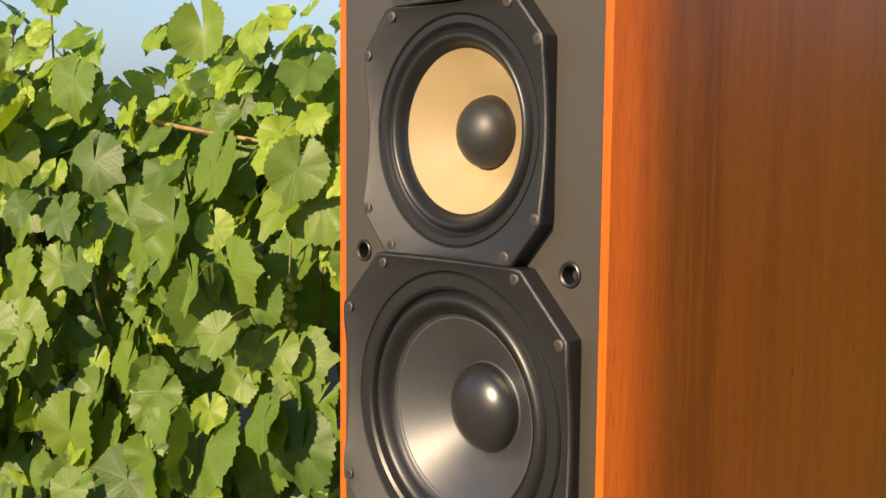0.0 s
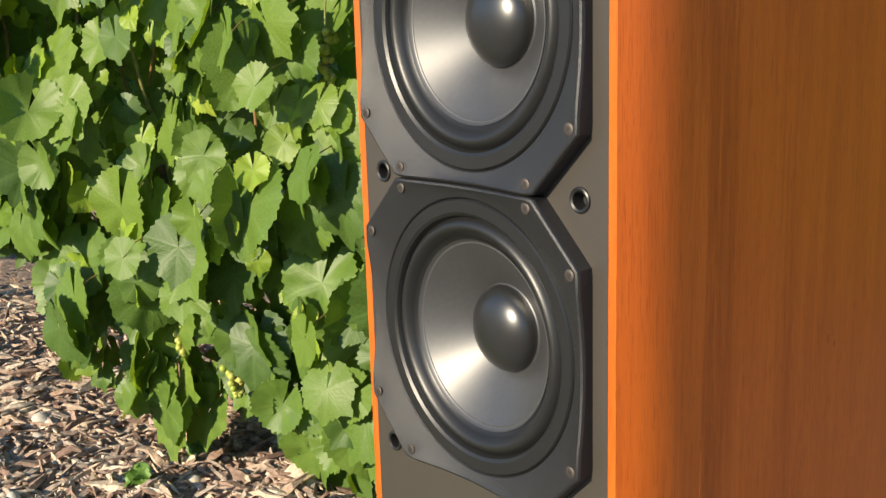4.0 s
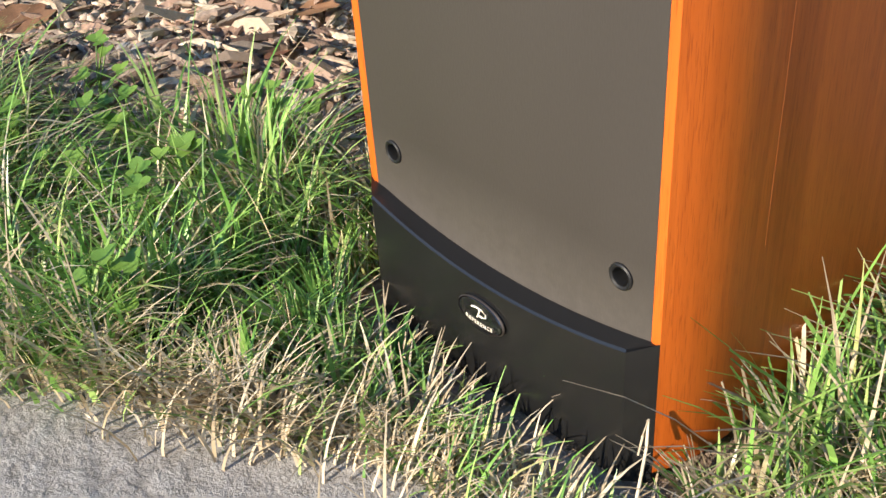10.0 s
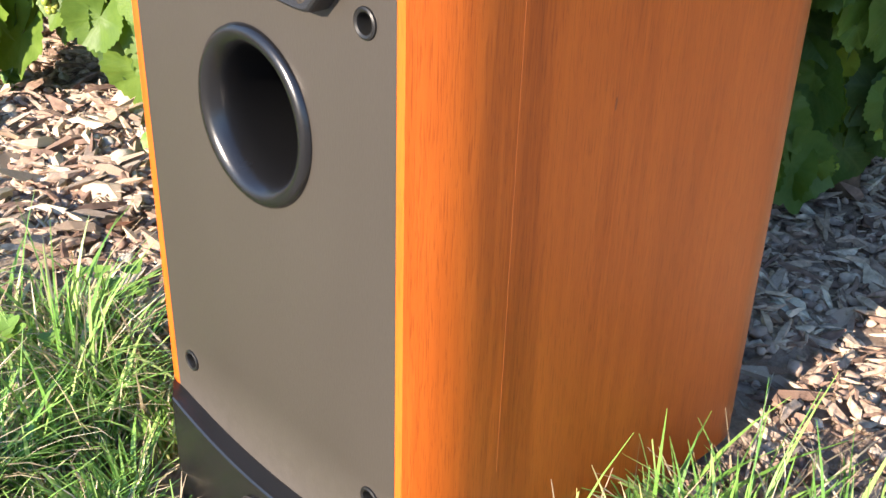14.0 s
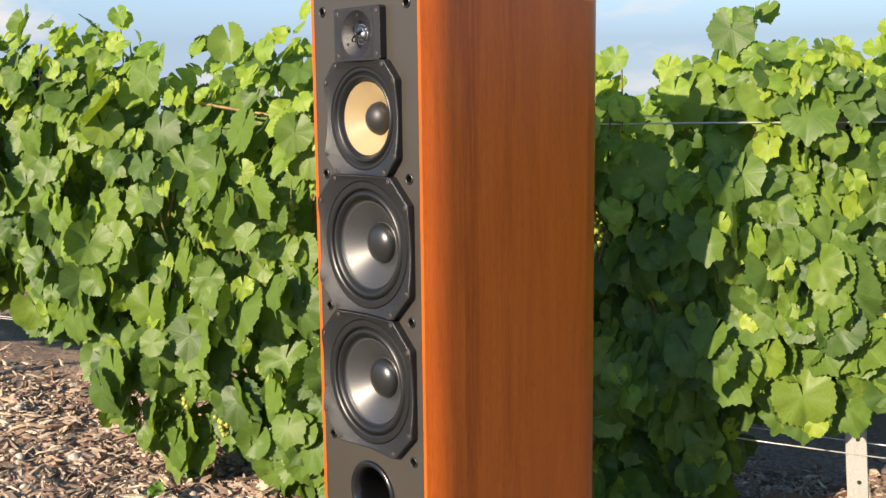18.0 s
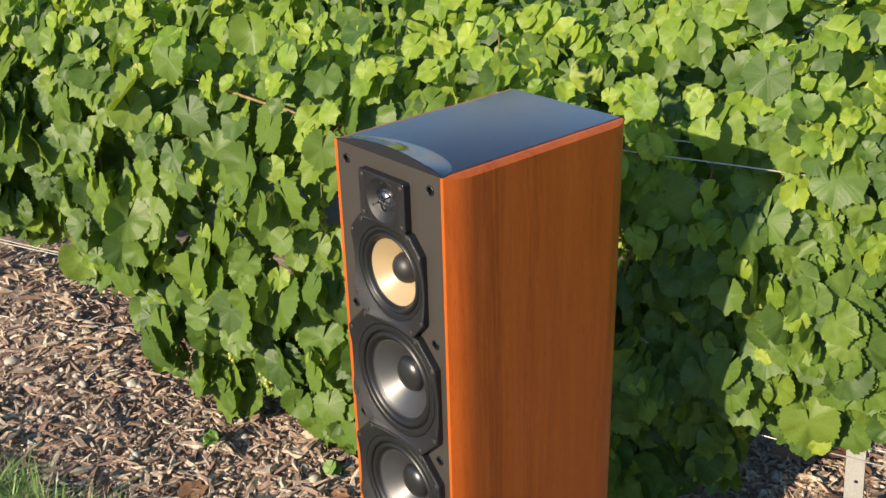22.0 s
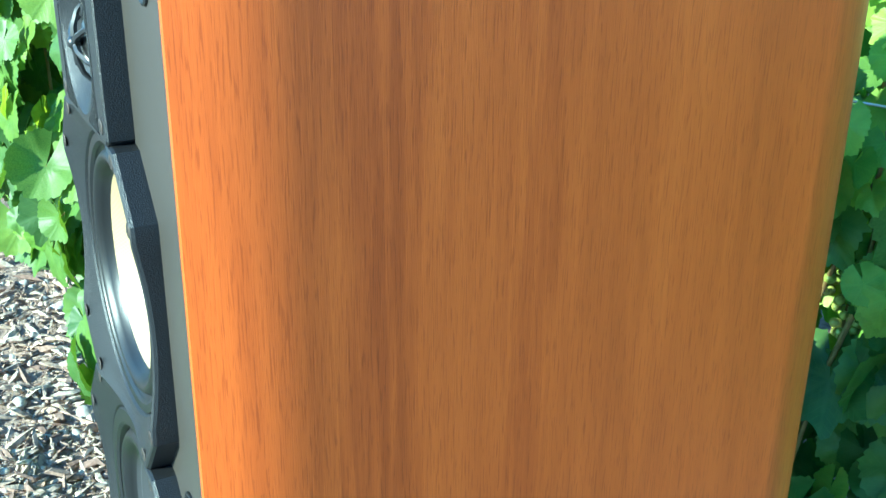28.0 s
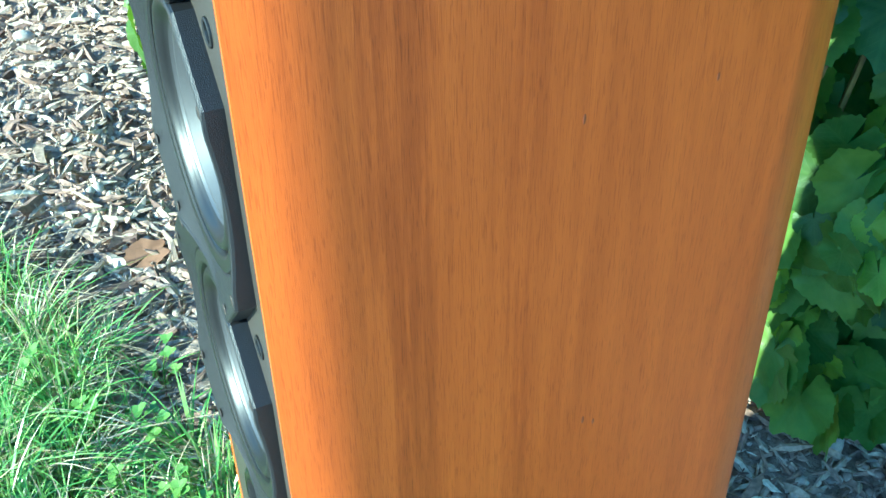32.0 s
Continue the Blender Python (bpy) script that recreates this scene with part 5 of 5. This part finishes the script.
# ---- grass ----
def grass():
    rng = random.Random(8)
    vs, fs, mats, base = [], [], [], 0

    def blade(x, y, tall, wide, lean, turn, mat):
        nonlocal base
        z0 = height(x, y) - 0.004
        if abs(x) < 0.32 and y < 0.12:
            lean = max(-0.8, min(0.8, lean))
        if abs(x) < 0.2 and y < 0.02:
            tall, lean = min(tall, 0.050 + 0.014 * math.sin(97 * x + 61 * y) + 0.3 * max(0.0, -0.06 - y)), max(-0.7, min(0.7, lean))
        c, s = math.cos(turn), math.sin(turn)
        steps = 5
        for i in range(steps + 1):
            f = i / steps
            out = lean * tall * f ** 1.7
            up = tall * (f - min(0.62, 0.36 * abs(lean)) * f ** 2.4)
            w = wide * (1 - f ** 1.7) + 0.0002
            px, py = x + c * out, y + s * out
            vs.append((px - s * w, py + c * w, z0 + up)), vs.append((px + s * w, py - c * w, z0 + up))
        for i in range(steps):
            a = base + 2 * i
            fs.append((a, a + 1, a + 3, a + 2)), mats.append(mat)
        base += 2 * steps + 2

    made = 0
    while made < 1350:
        # a tuft: blades fan out from one root
        x = rng.uniform(-2.0, 1.1)
        low, high = -0.105 + 0.57 * x - (0.05 * max(0.0, noise.noise(Vector((x * 6, 3, 1))) + 0.3) if x < -0.05 else 0.0), (0.225 + 0.42 * x if x < 0 else 0.28 + 0.10 * x)
        y = rng.uniform(low - (0.02 if x > 0 else -0.012), high)
        if abs(x) < 0.145 and -0.034 < y < 0.41:
            continue
        thick = noise.noise(Vector((x * 5, y * 5, 9)))
        if thick < -0.30 and rng.random() < 0.8:
            continue
        made += 1
        inside = min(y - low, high - y)
        vigour = rng.uniform(0.07, 0.15) * (1 + 0.4 * thick) * (0.6 if inside < 0.03 else 1.0)
        front = -0.02 < x < 0.22 and -0.22 < y < 0.0
        if front:
            vigour *= 0.7
        lean_x, lean_y = rng.gauss(0.25, 0.4), rng.gauss(-0.15, 0.35)
        for k in range(rng.randrange(14, 34)):
            a = rng.uniform(0, 6.28)
            r = 0.022 * rng.random()
            bx, by = x + r * math.cos(a), y + r * math.sin(a)
            if abs(bx) < 0.139 and -0.021 < by < 0.40:
                continue
            dx, dy = math.cos(a) + lean_x, math.sin(a) + lean_y
            dry = rng.random() < (0.24 + 0.30 * (inside < 0.05) + (0.25 if front else 0))
            blade(bx, by, vigour * rng.uniform(0.35, 1.15), rng.choice((0.0009, 0.0013, 0.0018, 0.0026)) * rng.uniform(0.8, 1.2) * (0.7 if dry else 1), abs(rng.gauss(0.75, 0.45)) * (1.5 if dry else 1), math.atan2(dy, dx), 1 if dry else 0)
    for x, y, tall, lean, turn in ((0.152, 0.05, 0.16, 0.7, 0.5), (0.158, 0.09, 0.17, 0.5, 1.5), (0.162, 0.10, 0.15, 0.9, 2.6), (0.165, 0.16, 0.14, 0.5, 0.2), (0.17, 0.19, 0.15, 0.7, 1.0)):
        # single tall blades beside the cabinet
        blade(x, y, tall, 0.0013, lean, turn, 0)
    for i in range(230):
        # blades and straw lying against the plinth
        x = rng.uniform(-0.14, 0.15)
        y = -0.030 - 0.075 * rng.random()
        blade(x, y, rng.uniform(0.03, 0.07), rng.uniform(0.0009, 0.0016), rng.uniform(0.2, 1.0), rng.gauss(0.7, 1.2), 1 if rng.random() < 0.4 else 0)
    for i in range(7000):
        # dry stubble on the trodden earth
        x = rng.uniform(-0.5, 0.9)
        y = -0.105 + 0.57 * x - abs(rng.gauss(0, 0.07 if x > 0.05 else 0.025)) + 0.035
        if abs(x) < 0.139 and -0.034 < y < 0.40 or x < -0.16 and rng.random() < 0.75:
            continue
        long = rng.uniform(0.025, 0.085) * (0.5 if abs(x) < 0.22 and y > -0.13 else 1.0)
        blade(x, y, long, rng.uniform(0.0006, 0.0013), rng.choice((-1, 1)) * rng.uniform(0.8, 1.9), rng.uniform(0, 6.28), 1 if rng.random() < 0.85 else 0)
    me = bpy.data.meshes.new("grass")
    me.from_pydata(vs, [], fs)
    me.materials.append(GRASS), me.materials.append(STRAW)
    me.polygons.foreach_set("material_index", mats)
    return tagged(new("grass", me), "tufts of green and straw-coloured grass round the loudspeaker", "grass", kind="stuff")


grass()


# ---- small things on the ground ----
dead_mesh = [joined("dead_leaf", [leaf_shape(200 + k, 30)], [(0, Matrix.Identity(4))], DEAD) for k in range(3)]
for k, (x, y, size, turn) in enumerate(((-0.90, 0.02, 0.07, 30), (-0.55, 0.18, 0.05, 200), (0.30, 0.47, 0.06, 100), (0.36, 0.72, 0.055, 250), (0.30, 0.83, 0.05, 10), (0.02, -0.20, 0.022, 80), (-0.62, 0.27, 0.05, 300), (0.06, 1.235, 0.065, 40), (0.10, 1.29, 0.06, 140), (0.13, 1.33, 0.07, 260), (0.02, 1.20, 0.05, 320), (0.19, 1.27, 0.06, 80), (0.07, 1.42, 0.06, 200), (0.26, 1.36, 0.055, 10), (0.36, 0.60, 0.04, 120))):
    ob = tagged(new("dead_leaf", dead_mesh[k % 3]), "withered reddish-brown vine leaf lying on the ground", "leaf", group="fallen leaves")
    ob.matrix_basis = Matrix.Translation((x, y, height(x, y) + 0.016)) @ pose(0, 0, 0, 14, 8, turn) @ Matrix.Diagonal((size, size, size, 1))


def weed(x, y, size, seed):
    """A low rosette of toothed leaves."""
    rng = random.Random(seed)
    w = tagged(new("weed"), "small bright green weed sprouting from the soil", "weed", group="weeds on the soil")
    w.matrix_basis = Matrix.Translation((x, y, height(x, y) + 0.004))
    for i in range(9):
        a = 2.4 * i
        r = size * rng.uniform(0.2, 0.6)
        m = leaf_pose(Vector((r * 0.4 * math.cos(a), r * 0.4 * math.sin(a), size * rng.uniform(0.15, 0.7))), Vector((math.cos(a) * 0.6, math.sin(a) * 0.6 - 0.3, 1)), Vector((math.cos(a), math.sin(a), 0.1)), size * rng.uniform(0.45, 0.8))
        ob = new("leaf", weed_meshes[i % 2])
        ob.parent, ob.matrix_basis = w, m
        part("stem", tube([(0, 0, 0), tuple(m.translation * 0.6), tuple(m.translation)], 0.0012, 5), WEED, w)
    return w


weed_meshes = [joined("leaf", [leaf_shape(230 + k, 26)], [(0, Matrix.Identity(4))], WEED) for k in range(2)]
for k, (x, y, size) in enumerate(((-0.72, 0.33, 0.05), (-1.05, 0.16, 0.045), (-1.35, 0.35, 0.06), (-0.46, 0.44, 0.022), (-1.12, 0.30, 0.035), (-0.42, -0.20, 0.05), (-0.60, -0.24, 0.05), (-0.34, 0.40, 0.022))):
    weed(x, y, size, 60 + k)


# ---- clover and a bleached stalk in the grass ----
def clover(x, y, seed):
    """A clover plant: thin stems, each with three round leaflets."""
    rng = random.Random(seed)
    c = tagged(new("clover"), "small green clover plant growing among the grass", "clover", group="clover in the grass")
    c.matrix_basis = Matrix.Translation((x, y, height(x, y)))
    for i in range(5):
        a, r = rng.uniform(0, 6.28), rng.uniform(0.01, 0.035)
        top = Vector((r * math.cos(a), r * math.sin(a), rng.uniform(0.045, 0.085)))
        part("stem", tube([(0, 0, 0), (top.x * 0.4, top.y * 0.4, top.z * 0.6), tuple(top)], 0.0007, 5), WEED, c)
        size, turn = rng.uniform(0.008, 0.012), rng.uniform(0, 6.28)
        for k in range(3):
            b = turn + k * 2.09
            out = Vector((math.cos(b), math.sin(b), 0.25))
            leaf = new("leaflet", clover_mesh)
            leaf.parent = c
            leaf.matrix_basis = leaf_pose(top, Vector((-out.x * 0.25, -out.y * 0.25 - 0.4, 1)), out, size)
    return c


def leaflet():
    rows = []
    for i in range(7):
        v = i / 6
        w = 0.55 * math.sin(math.pi * (0.06 + 0.86 * v) ** 0.8) + 0.02
        rows.append([(-w, 1.25 * v, 0.16 * w), (0, 1.25 * v - (0.08 if i == 6 else 0), 0.0), (w, 1.25 * v, 0.16 * w)])
    return grid_bm(rows)[0]


clover_mesh = mesh_of("leaflet", leaflet(), WEED, 60)
for k, (x, y) in enumerate(((-0.40, -0.12), (-0.46, -0.05), (-0.34, -0.03), (-0.52, -0.14), (-0.62, -0.18), (-0.28, -0.10), (0.27, 0.10), (-0.36, 0.06), (-0.58, -0.02), (-0.22, -0.16), (0.31, 0.16))):
    clover(x, y, 800 + k)
stalk = tagged(new("grass_stalk", mesh_of("grass_stalk", tube([(0.152, -0.050, 0.002), (0.142, -0.030, 0.030), (0.1355, -0.017, 0.050), (0.1315, -0.012, 0.064), (0.1325, -0.017, 0.056), (0.134, -0.022, 0.046)], 0.0011, 6, 0.6), STRAW, 60)), "bleached dry grass stalk leaning on the cabinet corner", "grass stalk")
